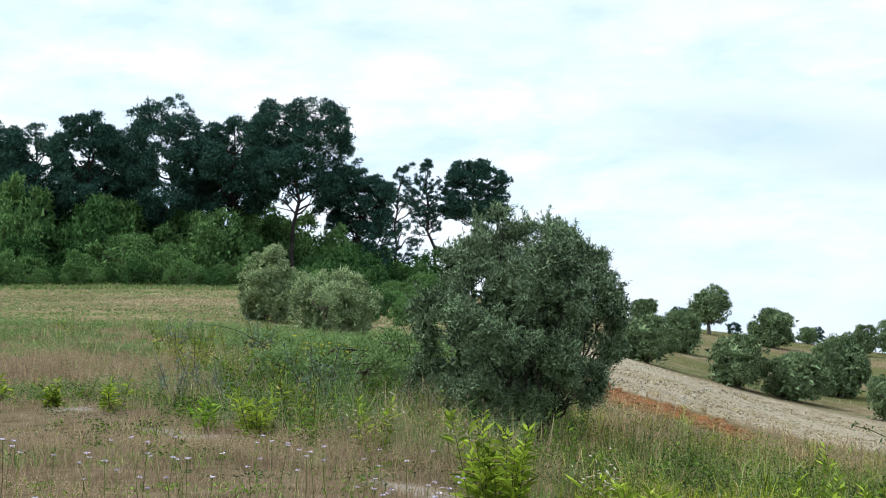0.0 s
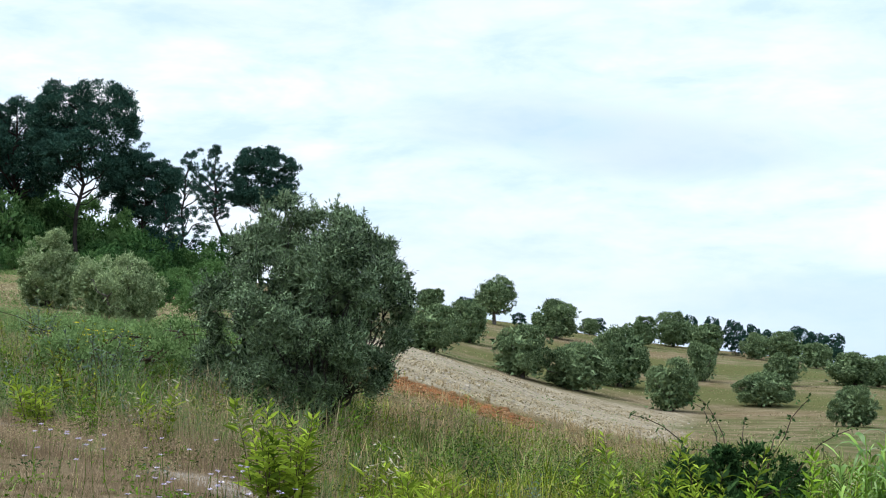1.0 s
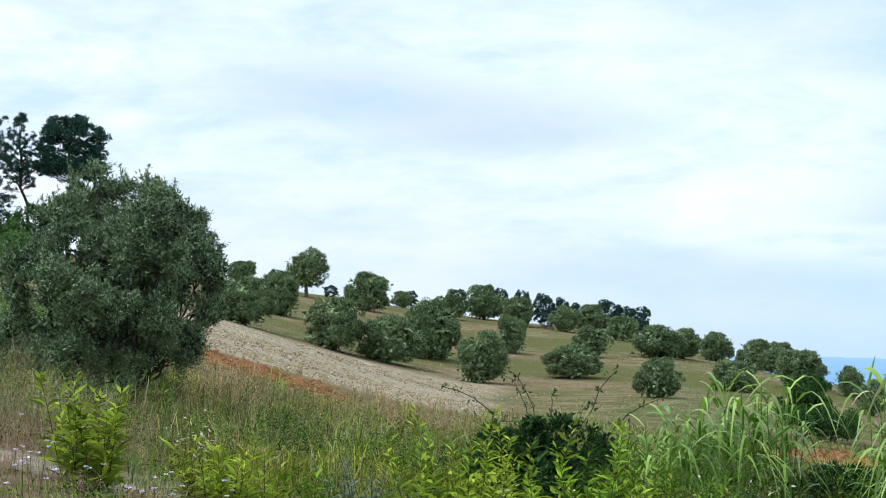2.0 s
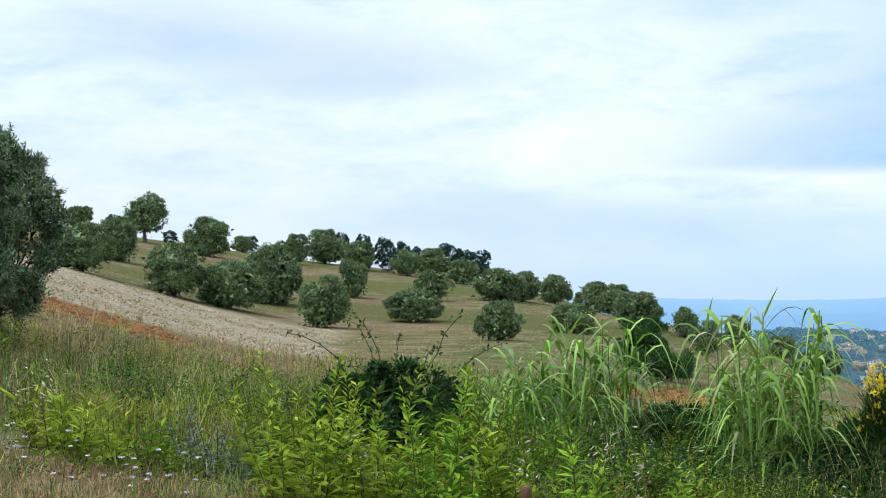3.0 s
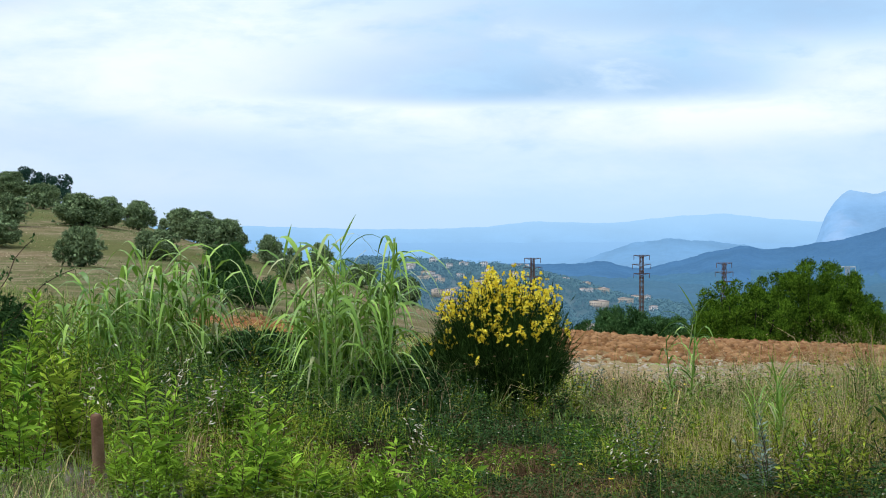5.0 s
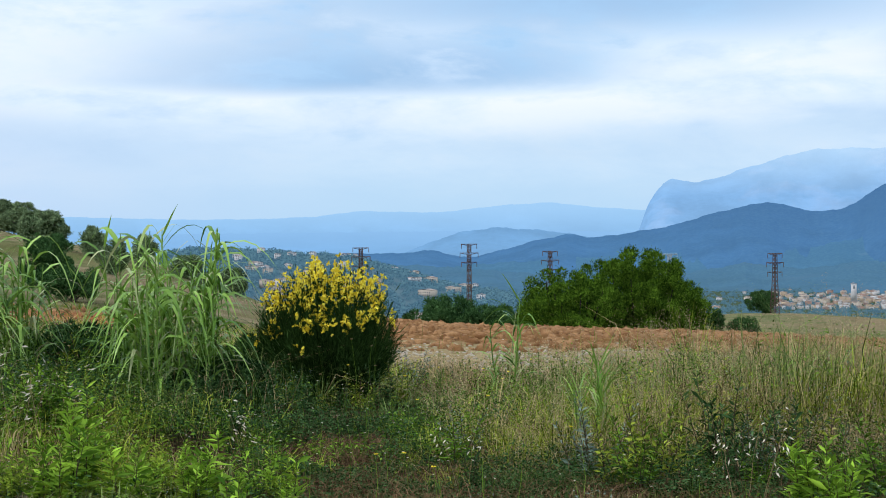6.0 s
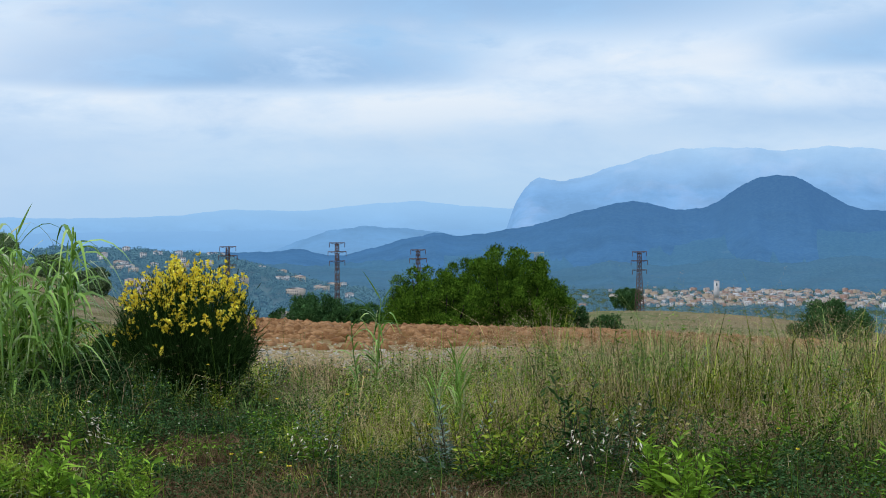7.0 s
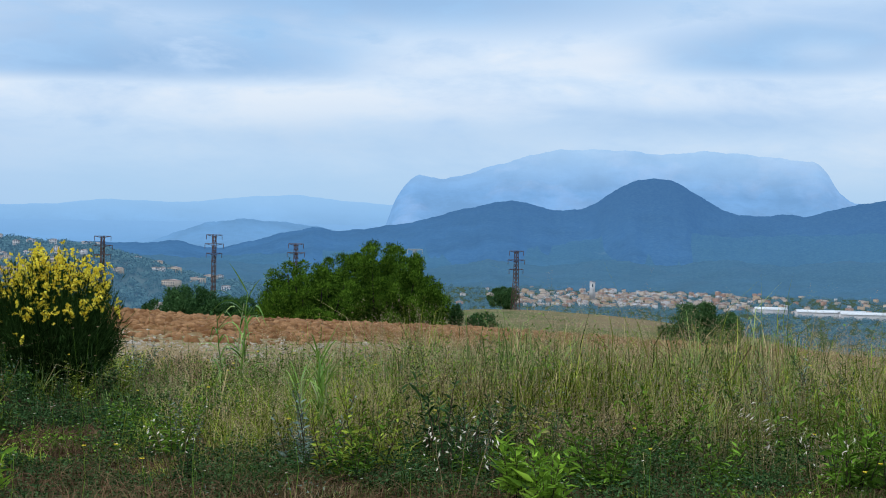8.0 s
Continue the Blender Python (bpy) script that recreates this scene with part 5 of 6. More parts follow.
shrub("field_edge_shrub", 39, 1.0, 1.6, 3500, 0.11, M_scrub, "small dark shrub at the ploughed field's edge", "bush", at_spot(49.9, 78), "shrubs at the field edge", stems=4)
shrub("field_edge_shrub", 33, 1.3, 0.8, 2500, 0.1, M_scrub, "small dark conical shrub beside the pine clump", "bush", at_spot(49.0, 77), "shrubs at the field edge", stems=4)

# ---- wayside weeds ----
def broom(m):
    rng = np.random.default_rng(70)
    ob = thing("broom_shrub", "rounded broom shrub covered with bright yellow flowers above dark green stems", "broom shrub", m=m)
    n = 1500
    turn = rng.uniform(0, 2 * math.pi, n)
    tilt = np.radians(112) * np.sqrt(rng.uniform(0, 1, n))
    far = rng.uniform(0.80, 1.06, n) * np.where(rng.uniform(0, 1, n) < 0.3, 0.78, 1.0)
    foot = np.stack([np.cos(turn) * 0.36 * np.sin(tilt), np.sin(turn) * 0.36 * np.sin(tilt), np.full(n, -0.05)], 1)
    tip = np.stack([np.cos(turn) * np.sin(tilt) * 0.84 * far, np.sin(turn) * np.sin(tilt) * 0.84 * far, 0.74 + np.cos(tilt) * 0.84 * far], 1)
    stems = [tube(wander(rng, foot[k], tip[k], 5, 0.12, 0.03), np.linspace(0.006, 0.0025, 5), 3) for k in range(n)]
    part("stem_tuft", tri_mesh("broom_stems", *join(*stems), M_broom_stem), ob)
    k = rng.integers(0, n, 24000)
    s = rng.uniform(0.25, 1.0, (24000, 1))
    at = foot[k] + (tip[k] - foot[k]) * s + rng.normal(0, 0.04, (24000, 3))
    part("twig_mass", tri_mesh("broom_twigs", *leaves(rng, at, (tip - foot)[k] + rng.normal(0, 0.4, (24000, 3)), 0.12, 0.010), M_broom_stem), ob)
    at = []
    for h in rng.permutation(n)[:760]:
        if rng.uniform() > np.clip((tip[h, 2] - 0.72) / 0.75, 0.05, 1) ** 1.2:
            continue
        c = int(rng.integers(3, 9))
        f = rng.uniform(0.92, 1.07, (c, 1))
        at.append(foot[h] + (tip[h] - foot[h]) * f + rng.normal(0, 0.03, (c, 3)))
    at = np.concatenate(at)
    part("blossom", tri_mesh("broom_flowers", *leaves(rng, np.repeat(at, 4, 0), rng.normal(0, 1, (len(at) * 4, 3)) + [0, 0, 0.3], 0.034, 0.034), M_yellow), ob, "bright yellow pea flowers")
    return ob


def reed(seed, stalks, height, spread_m, m, label, plumes=0, short=1.0, stiff=0.0, blade=1.0):
    rng = np.random.default_rng(seed)
    ob = thing("reed_clump", label, "reeds", "reed clumps", m)
    tubes, at, out, ln, rise, fall, wd = [], [], [], [], [], [], []
    for k in range(stalks):
        a, r = rng.uniform(0, 2 * math.pi), spread_m * math.sqrt(rng.uniform(0, 1))
        foot = np.array([math.cos(a) * r, math.sin(a) * r, -0.05])
        h = height * rng.uniform(0.55, 1.0)
        tip = foot + [math.cos(a) * h * 0.14 * rng.uniform(0, 1), math.sin(a) * h * 0.14 * rng.uniform(0, 1), h * (0.95 if k >= plumes else 1.0)]
        line = wander(rng, foot, tip, 6, 0.05)
        tubes.append(tube(line, np.linspace(0.011, 0.004, 6), 4))
        for f in np.arange(0.16, 0.98, 0.085):
            p = np.array([np.interp(f, np.linspace(0, 1, 6), line[:, i]) for i in range(3)])
            b = rng.uniform(0, 2 * math.pi)
            at.append(p), out.append((math.cos(b), math.sin(b), 0)), ln.append(rng.uniform(0.4, 0.72) * (0.8 + 0.2 * height) * short)
            rise.append(rng.uniform(0.65, 1.3) + stiff), fall.append(rng.uniform(0.9, 1.8) * (1 - 0.6 * stiff)), wd.append(rng.uniform(0.028, 0.05) * (0.4 + 0.6 * short) * blade)
        if k < plumes:
            at.append(tip), out.append((rng.normal(0, 1), rng.normal(0, 1), 0)), ln.append(0.26), rise.append(1.5), fall.append(0.2), wd.append(0.03)
    part("stalk_tuft", tri_mesh("reed_stalks", *join(*tubes), M_reed), ob)
    part("foliage", tri_mesh("reed_leaves", *arching(rng, np.array(at), np.array(out), np.array(ln), np.array(wd), np.array(rise), np.array(fall), 7), M_reed), ob)
    return ob


def sapling(seed, stems, height, m, label, mat=None, leaf=0.10, group="leafy saplings by the track", fan=0.35):
    """Upright shoots set all the way up with pointed leaves that arch out and hang."""
    rng = np.random.default_rng(seed)
    ob = thing("sapling", label, "sapling", group, m)
    tubes, at, way, size = [], [], [], []
    for k in range(stems):
        a, r = rng.uniform(0, 2 * math.pi), rng.uniform(0.02, 0.2) * height
        foot = np.array([math.cos(a) * r, math.sin(a) * r, -0.03])
        h = height * (1.0 if k < 2 else rng.uniform(0.4, 0.9))
        tip = foot + [math.cos(a) * h * fan * rng.uniform(0.1, 1), math.sin(a) * h * fan * rng.uniform(0.1, 1), h]
        line = wander(rng, foot, tip, 6, 0.08)
        tubes.append(tube(line, np.linspace(0.005, 0.0015, 6), 4))
        steps = int(h / 0.027)
        for j in range(steps):
            f = 0.08 + 0.92 * j / steps
            p = np.array([np.interp(f, np.linspace(0, 1, 6), line[:, i]) for i in range(3)])
            for s in (0, math.pi):
                if rng.uniform() < 0.22:
                    continue
                b = j * 2.4 + s + rng.uniform(-0.7, 0.7)
                at.append(p), way.append((math.cos(b), math.sin(b), rng.uniform(-0.25, 0.8) + 1.2 * max(0, f - 0.55))), size.append(leaf * (1.2 - 0.6 * f) * rng.uniform(0.65, 1.2))
    size = np.array(size)
    part("stem_tuft", tri_mesh("sapling_stems", *join(*tubes), M_bramble), ob)
    part("foliage", tri_mesh("sapling_leaves", *leaves(rng, np.array(at), np.array(way), size * 1.5, size * 0.40, 2.0), mat or M_sprout), ob)
    return ob


def oats(seed, m, height=0.9, stems=4):
    """A tuft of wild oats with pale hanging husks."""
    rng = np.random.default_rng(seed)
    ob = thing("wild_oats", "dry wild oat stems with pale drooping husks", "wild oats", "wild oat tufts", m)
    tubes, at = [], []
    for k in range(stems):
        a = rng.uniform(0, 2 * math.pi)
        h = height * rng.uniform(0.7, 1.05)
        tip = (math.cos(a) * h * 0.45, math.sin(a) * h * 0.45, h)
        line = wander(rng, (math.cos(a) * 0.05, math.sin(a) * 0.05, -0.03), tip, 7, 0.08, 0.1 * h)
        tubes.append(tube(line, np.linspace(0.0025, 0.0012, 7), 3))
        for f in np.linspace(0.55, 1.0, 8):
            p = np.array([np.interp(f, np.linspace(0, 1, 7), line[:, i]) for i in range(3)])
            at.append(p + rng.normal(0, 0.035, 3))
    at = np.array(at)
    part("stem_tuft", tri_mesh("oat_stems", *join(*tubes), M_dry_grass), ob)
    part("oat_panicle", tri_mesh("oat_husks", *leaves(rng, at, rng.normal(0, 0.4, at.shape) + [0.9, 0, -0.4], 0.046, 0.013), M_oat), ob)
    return ob


def flower_heads(name, label, seed, places, mat, size, height, petals=9):
    """Thin stems topped with small round flower heads, scattered."""
    rng = np.random.default_rng(seed)
    tubes, at, way = [], [], []
    for x, y, z in places:
        h = height * rng.uniform(0.6, 1.15)
        tip = np.array([x + rng.normal(0, 0.06), y + rng.normal(0, 0.06), z + h])
        tubes.append(tube([(x, y, z - 0.02), ((x + tip[0]) / 2 + rng.normal(0, 0.02), (y + tip[1]) / 2, z + h / 2), tip], (0.0022, 0.002, 0.0015), 3))
        for k in range(petals):
            b = 2 * math.pi * k / petals
            at.append(tip), way.append((math.cos(b), math.sin(b), rng.uniform(0.1, 0.7)))
    stem = new(name, tri_mesh(name + "_stems", *join(*tubes), M_weed))
    tagged(stem, label, "wildflowers", kind="stuff")
    part("blossom", tri_mesh(name + "_heads", *leaves(rng, np.array(at), np.array(way), size, size * 0.8, 2.0), mat), stem)


def scatter(rng, n, az0, az1, d0, d1):
    az, d = np.radians(rng.uniform(az0, az1, n)), np.sqrt(rng.uniform(d0 * d0, d1 * d1, n))
    x, y = d * np.sin(az), d * np.cos(az)
    return np.stack([x, y, land(x, y) - 0.02], 1)


def dryness(p):
    """How much of the grass is dry at a place."""
    d, az = np.hypot(p[:, 0], p[:, 1]), np.degrees(np.arctan2(p[:, 0], p[:, 1]))
    w = 0.5 + 0.5 * ripple(p[:, 0], p[:, 1], 1.4, 7.0)
    dry = 0.25 + 0.3 * w
    dry = np.maximum(dry, (0.45 + 0.42 * edge(d, 9.8, 11.0)) * (1 - edge(az, 0, 5)) * (1 - edge(d, track_at(az) + 1, track_at(az) + 2.5)))
    dry = np.maximum(dry, 0.97 * edge(d, 23.5, 25.5) * (1 - edge(d, 31, 33)) * (1 - edge(az, -9, -6)))
    dry = np.where((az > 4) & (az < 24), dry * 0.5, dry)
    dry = np.maximum(dry, 0.85 * edge(az, 4, 6) * (1 - edge(az, 14, 17)) * edge(d, 22.5, 25))
    dry = np.maximum(dry, 0.88 * edge(d, 18.5, 23) * edge(az, 36.5, 40))
    dry = np.maximum(dry, (0.3 + 0.5 * w) * edge(d, 16, 19) * edge(az, 48, 54))
    return dry


def growth(p):
    """How tall the wayside grass grows at a place, in metres."""
    d, az = np.hypot(p[:, 0], p[:, 1]), np.degrees(np.arctan2(p[:, 0], p[:, 1]))
    h = np.interp(az, [-20, -8, 0, 6, 12, 20, 34, 37, 41, 46, 52, 68], [0.45, 0.5, 0.6, 0.5, 0.65, 0.7, 0.55, 0.35, 0.5, 0.75, 0.95, 0.95])
    h = h * np.interp(d, [9, 12, 15, 19, 24, 30, 48], [0.35, 0.45, 0.85, 1.1, 1.0, 0.7, 0.5])
    h = h * (1 - 0.5 * (1 - edge(az, 3, 6)) * (1 - edge(d, track_at(az) - 0.5, track_at(az) + 1.5)))
    h = h * (1 - 0.5 * (1 - edge(az, -10, -6)) * edge(d, 17, 19) * (1 - edge(d, 24.5, 26)))
    h = h * (1 - 0.45 * edge(az, 33, 37) * (1 - edge(d, 12.5, 14.5)))
    lumps = 0.65 * ripple(p[:, 0], p[:, 1], 0.55, 2.0) + 0.35 * ripple(p[:, 0], p[:, 1], 0.2, 6.0)
    return h * (0.92 + 0.5 * lumps)


def grasses():
    """Grass in clumps, each of one sort, height and lean, with gaps that show the dark ground."""
    rng = np.random.default_rng(90)
    sets = {"green": [], "grey": [], "dry": [], "bank": [], "pink": [], "litter": [], "shade": []}
    for n, d0, d1, tufts, wide in ((3400, 9.2, 16, 54, 0.0065), (4600, 16, 28, 33, 0.0095), (2300, 28, 46, 24, 0.014), (1400, 27, 46, 30, 0.015)):
        centre = scatter(rng, n, -18, 67 if d0 != 27 else 4, d0, d1)
        zone = zones(centre[:, 0], centre[:, 1])
        bare = zone[:, 0] * 0.8 + zone[:, 1:].max(1) * 0.97
        az = np.degrees(np.arctan2(centre[:, 0], centre[:, 1]))
        bare = np.maximum(bare, 0.85 * edge(az, 33, 35) * (1 - edge(az, 39, 41.5)) * (1 - edge(np.hypot(centre[:, 0], centre[:, 1]), 14.5, 16)))
        near = edge(az, 33, 37) * (1 - edge(np.hypot(centre[:, 0], centre[:, 1]), 12.8, 15))
        bare = np.maximum(bare, 0.5 * near)
        reach = np.hypot(centre[:, 0], centre[:, 1])
        bare = np.maximum(bare, 0.8 * edge(az, 21, 24) * (1 - edge(az, 38, 40.5)) * edge(reach, 12.3, 13) * (1 - edge(reach, 18.5, 20)))
        gap = 0.7 * ripple(centre[:, 0], centre[:, 1], 0.6, 12.0) + 0.5 * ripple(centre[:, 0], centre[:, 1], 0.22, 4.0)
        bare = np.maximum(bare, 0.85 * (1 - edge(gap, -0.5, -0.15)) * (d0 < 20) * (az > 4))
        centre = centre[rng.uniform(0, 1, n) > bare]
        dry, tall = dryness(centre), growth(centre)
        pick = rng.uniform(0, 1, len(centre))
        grey = ripple(centre[:, 0], centre[:, 1], 2.6, 9.0) + rng.normal(0, 0.3, len(centre)) > np.where(np.degrees(np.arctan2(centre[:, 0], centre[:, 1])) < 24, -0.5, 0.15)
        sort = np.where(pick < dry, 0, np.where(grey, 1, 2))
        own = 0.35 + 0.95 * rng.uniform(0, 1, len(centre)) ** 1.6
        radius = rng.uniform(0.07, 0.30, len(centre))
        heading = rng.uniform(0, 2 * math.pi, len(centre))
        k = (tufts * rng.uniform(0.4, 1.3, len(centre))).astype(int)
        az = np.degrees(np.arctan2(centre[:, 0], centre[:, 1])) + rng.normal(0, 1, len(centre))
        sort = np.where((az < 3.5) & (sort == 0), 4, np.where((az < 3.5) & (pick < 0.8), 3, sort))
        far = np.hypot(centre[:, 0], centre[:, 1])
        # dim: share of clumps given the dark colour where the verge lies in shade
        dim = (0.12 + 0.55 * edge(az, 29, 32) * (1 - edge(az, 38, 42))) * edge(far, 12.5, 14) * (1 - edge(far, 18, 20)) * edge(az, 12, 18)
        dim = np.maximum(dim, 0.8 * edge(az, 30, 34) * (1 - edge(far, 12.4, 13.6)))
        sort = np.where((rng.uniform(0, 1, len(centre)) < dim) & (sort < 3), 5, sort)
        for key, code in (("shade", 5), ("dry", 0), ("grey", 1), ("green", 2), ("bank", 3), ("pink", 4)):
            i = np.repeat(np.where(sort == code)[0], k[sort == code])
            at = centre[i] + np.stack([rng.normal(0, 1, len(i)) * radius[i], rng.normal(0, 1, len(i)) * radius[i], np.zeros(len(i))], 1)
            h = tall[i] * own[i] * rng.uniform(0.5, 1.15, len(i)) * (0.95 if key in ("dry", "pink") else 1)
            sets[key].append(blades(rng, at, h, wide * (0.6 if key in ("dry", "pink") else rng.uniform(0.6, 1.35, len(i))), 1.3, 0.8, heading[i]))
    # flattened dry litter at the foot of the verge
    at = scatter(rng, 26000, 32, 67, 9.8, 15.5)
    sets["litter"].append(blades(rng, at, rng.uniform(0.05, 0.16, len(at)), 0.006, 3.0, 0.9))
    at = scatter(rng, 9000, 3, 14, 9.2, 12.5)
    sets["dry"].append(blades(rng, at, rng.uniform(0.05, 0.2, len(at)), 0.005, 2.0, 0.9))
    for key, mat, label in (("green", M_grass, "tall green wayside grass"), ("grey", M_blue_grass, "grey-green tall wayside grass"), ("dry", M_dry_grass, "fine dry straw-coloured grass"), ("bank", M_bank_grass, "soft pale green grass on the bank"), ("pink", M_pink_grass, "fine pinkish dry grass beside the track"), ("shade", M_shade_grass, "tangled weed stems coloured dark for the shade low in the verge"), ("litter", M_litter, "flattened brown dead grass at the foot of the verge")):
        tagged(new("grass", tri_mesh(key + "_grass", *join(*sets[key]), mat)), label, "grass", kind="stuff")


def seed_haze():
    """Airy dry seed heads above the grass: hair-thin stems with many tiny husks."""
    rng = np.random.default_rng(95)
    at = np.concatenate([scatter(rng, 2600, 42, 67, 13, 25), scatter(rng, 150, 39, 44, 14, 20), scatter(rng, 2200, -18, 4, 10, 16), scatter(rng, 1500, -18, -6, 22, 31), scatter(rng, 1300, 5, 24, 18, 31)])
    keep = (zones(at[:, 0], at[:, 1]).max(1) < 0.5) & (ripple(at[:, 0], at[:, 1], 1.3, 6.0) > -0.35)
    at = at[keep]
    n, k = len(at), 26
    tall = growth(at) * rng.uniform(0.75, 1.25, n)
    lean = rng.normal(0, 0.16, (n, 2)) * tall[:, None]
    f = rng.uniform(0.55, 1.0, (n, k))
    p = at[:, None] + np.stack([lean[:, :1] * f, lean[:, 1:] * f, tall[:, None] * f], -1) + rng.normal(0, 0.028, (n, k, 3)) * (1.25 - f)[..., None] * 2
    p = p.reshape(-1, 3)
    heads = leaves(rng, p, rng.normal(0, 1, p.shape) + [0, 0, 0.6], 0.016, 0.006)
    side = unit(rng.normal(0, 1, (n, 3)) * [1, 1, 0]) * 0.0016
    top = at + np.concatenate([lean, tall[:, None]], 1)
    stems = np.stack([at - side, at + side, top], 1).reshape(-1, 3), np.arange(n * 3).reshape(-1, 3)
    tagged(new("seed_heads", tri_mesh("seed_heads", *join(heads, stems), M_husk_haze)), "airy brownish dry grass seed heads above the verge", "grass", kind="stuff")


def hill_tussocks():
    """Dry tussocks and low green tufts on the grazed hill."""
    rng = np.random.default_rng(93)
    for name, mat, label, n in (("dry_tussocks", M_straw, "dry straw tussocks on the olive hill", 2200), ("green_tussocks", M_bank_grass, "low green tufts on the olive hill", 1500)):
        at = np.concatenate([scatter(rng, n, 3, 35, 60, 175), scatter(rng, n // 4, 46, 66, 78, 120)])
        at = np.concatenate([at, scatter(rng, 3200, -17.5, 2, 44, 88)])
        if mat is M_straw:
            at = np.concatenate([at, scatter(rng, 900, -17.5, -6, 88, 93), scatter(rng, 1500, 3, 15, 40, 84)])
        else:
            at = np.concatenate([at, scatter(rng, 300, -17.5, -6, 87, 92)])
        zone = zones(at[:, 0], at[:, 1])[:, 3:]
        at = at[rng.uniform(0, 1, len(at)) > zone.max(1)]
        patchy = ripple(at[:, 0], at[:, 1], 9.0, 3.0 if mat is M_bank_grass else 6.0) > -0.2
        at = at[patchy]
        i = np.repeat(np.arange(len(at)), 11)
        p = at[i] + rng.normal(0, 0.5, (len(i), 3)) * [1, 1, 0]
        p[:, 2] = land(p[:, 0], p[:, 1]) - 0.02
        tagged(new(name, tri_mesh(name, *blades(rng, p, rng.uniform(0.03, 0.10, len(i)) * np.where((np.hypot(p[:, 0], p[:, 1]) > 87.5) & (p[:, 0] < 0), 3.0, 1.0), 0.05, 2.6, 0.9), mat)), label, "grass", kind="stuff")


def low_weeds():
    """Leafy herbs between the grass: stems with level leaves that catch the light over dark gaps."""
    rng = np.random.default_rng(91)
    for name, mat, label, n, size, seed in (("low_weeds", M_weed, "leafy green weeds between the grass", 8500, 0.05, 3.0), ("dark_weeds", M_bramble_leaf, "dark leafy weeds that also stand in for shade in the verge", 7500, 0.04, 5.5), ("grey_weeds", M_silver, "fine silvery weeds in the verge", 1200, 0.03, 8.0), ("bank_weeds", M_bank_weed, "rank fresh green weeds on the bank", 9000, 0.055, 6.0)):
        at = scatter(rng, n, -18, 67, 10.5, 29) if name != "bank_weeds" else scatter(rng, n, -18, 4, 22, 46)
        if name in ("low_weeds", "dark_weeds"):
            far, side = np.hypot(at[:, 0], at[:, 1]), np.degrees(np.arctan2(at[:, 0], at[:, 1]))
            if name == "low_weeds":
                at = at[(side < 30) | (far > 14)]
            if name == "dark_weeds":
                at = at[(side < 42) | (far < 14)]
            # dark_weeds crowd the verge foot: their leaf colour also carries its shade
            at = np.concatenate([at, scatter(rng, 200 if name == "low_weeds" else 2600, 32, 66, 9.8, 13.6), scatter(rng, 500 if name == "low_weeds" else 3200, 21, 40, 12.6, 19)])
        zone = zones(at[:, 0], at[:, 1])
        keep = (rng.uniform(0, 1, len(at)) > zone.max(1)) & (ripple(at[:, 0], at[:, 1], 1.1, seed) + 0.4 * ripple(at[:, 0], at[:, 1], 0.35, seed) > -0.1) & (rng.uniform(0, 1, len(at)) > dryness(at) * 0.9)
        at = at[keep]
        tall = growth(at) * rng.uniform(0.45, 0.95, len(at))
        k = 26
        i = np.repeat(np.arange(len(at)), k)
        f = rng.uniform(0.02, 1, len(i)) ** 0.7
        p = at[i] + np.stack([rng.normal(0, 0.09, len(i)), rng.normal(0, 0.09, len(i)), tall[i] * f], 1)
        way = rng.normal(0, 1, p.shape) * [1, 1, 0.35] + [0, 0, 0.25]
        me = tri_mesh(name, *leaves(rng, p, way, size * (1.25 - 0.5 * f), size * 0.42, 2.5), mat)
        tagged(new(name, me), label, "weeds", kind="stuff")


def clods():
    """Broken earth on the ploughed strips."""
    rng = np.random.default_rng(92)
    g = (1 + math.sqrt(5)) / 2
    ico = unit(np.array([(-1, g, 0), (1, g, 0), (-1, -g, 0), (1, -g, 0), (0, -1, g), (0, 1, g), (0, -1, -g), (0, 1, -g), (g, 0, -1), (g, 0, 1), (-g, 0, -1), (-g, 0, 1)]))
    faces = np.array([(0, 11, 5), (0, 5, 1), (0, 1, 7), (0, 7, 10), (0, 10, 11), (1, 5, 9), (5, 11, 4), (11, 10, 2), (10, 7, 6), (7, 1, 8), (3, 9, 4), (3, 4, 2), (3, 2, 6), (3, 6, 8), (3, 8, 9), (4, 9, 5), (2, 4, 11), (6, 2, 10), (8, 6, 7), (9, 8, 1)])
    for name, mat, zone_id, label, boxes in (
        ("red_clods", M_clod, (3, 4), "rough red earth clods turned by the plough", ((14000, 36, 62, 38, 84), (18000, 36, 54, 52, 84), (2600, 2.5, 11, 31, 42), (900, 24, 29.5, 33, 45))),
        ("field_stones", M_stone, (1, 2, 5), "pale stones and straw lumps on the field", ((3000, 2, 16, 39, 80), (4200, 36.5, 56, 26, 50))),
    ):
        at = np.concatenate([scatter(rng, *b) for b in boxes])
        every = zones(at[:, 0], at[:, 1])
        z = every[:, zone_id].max(1)
        keep = rng.uniform(0, 1, len(at)) < z
        at, every = at[keep], every[keep]
        size = (0.03 + 0.17 * rng.uniform(0, 1, len(at)) ** 3.5) * (1.0 if zone_id[0] == 3 else 0.36) * (1 - 0.65 * every[:, 3])
        v = at[:, None] + (ico[None] * rng.uniform(0.65, 1.3, (len(at), 12, 1)) + rng.normal(0, 0.1, (len(at), 12, 3))) * size[:, None, None] * rng.uniform(0.6, 1.5, (len(at), 1, 3)) * [1.1, 1.1, 0.75] + [0, 0, 0.02]
        tris = np.arange(len(at))[:, None, None] * 12 + faces
        tagged(new(name, tri_mesh(name, v, tris, mat)), label, "soil clods", kind="stuff")


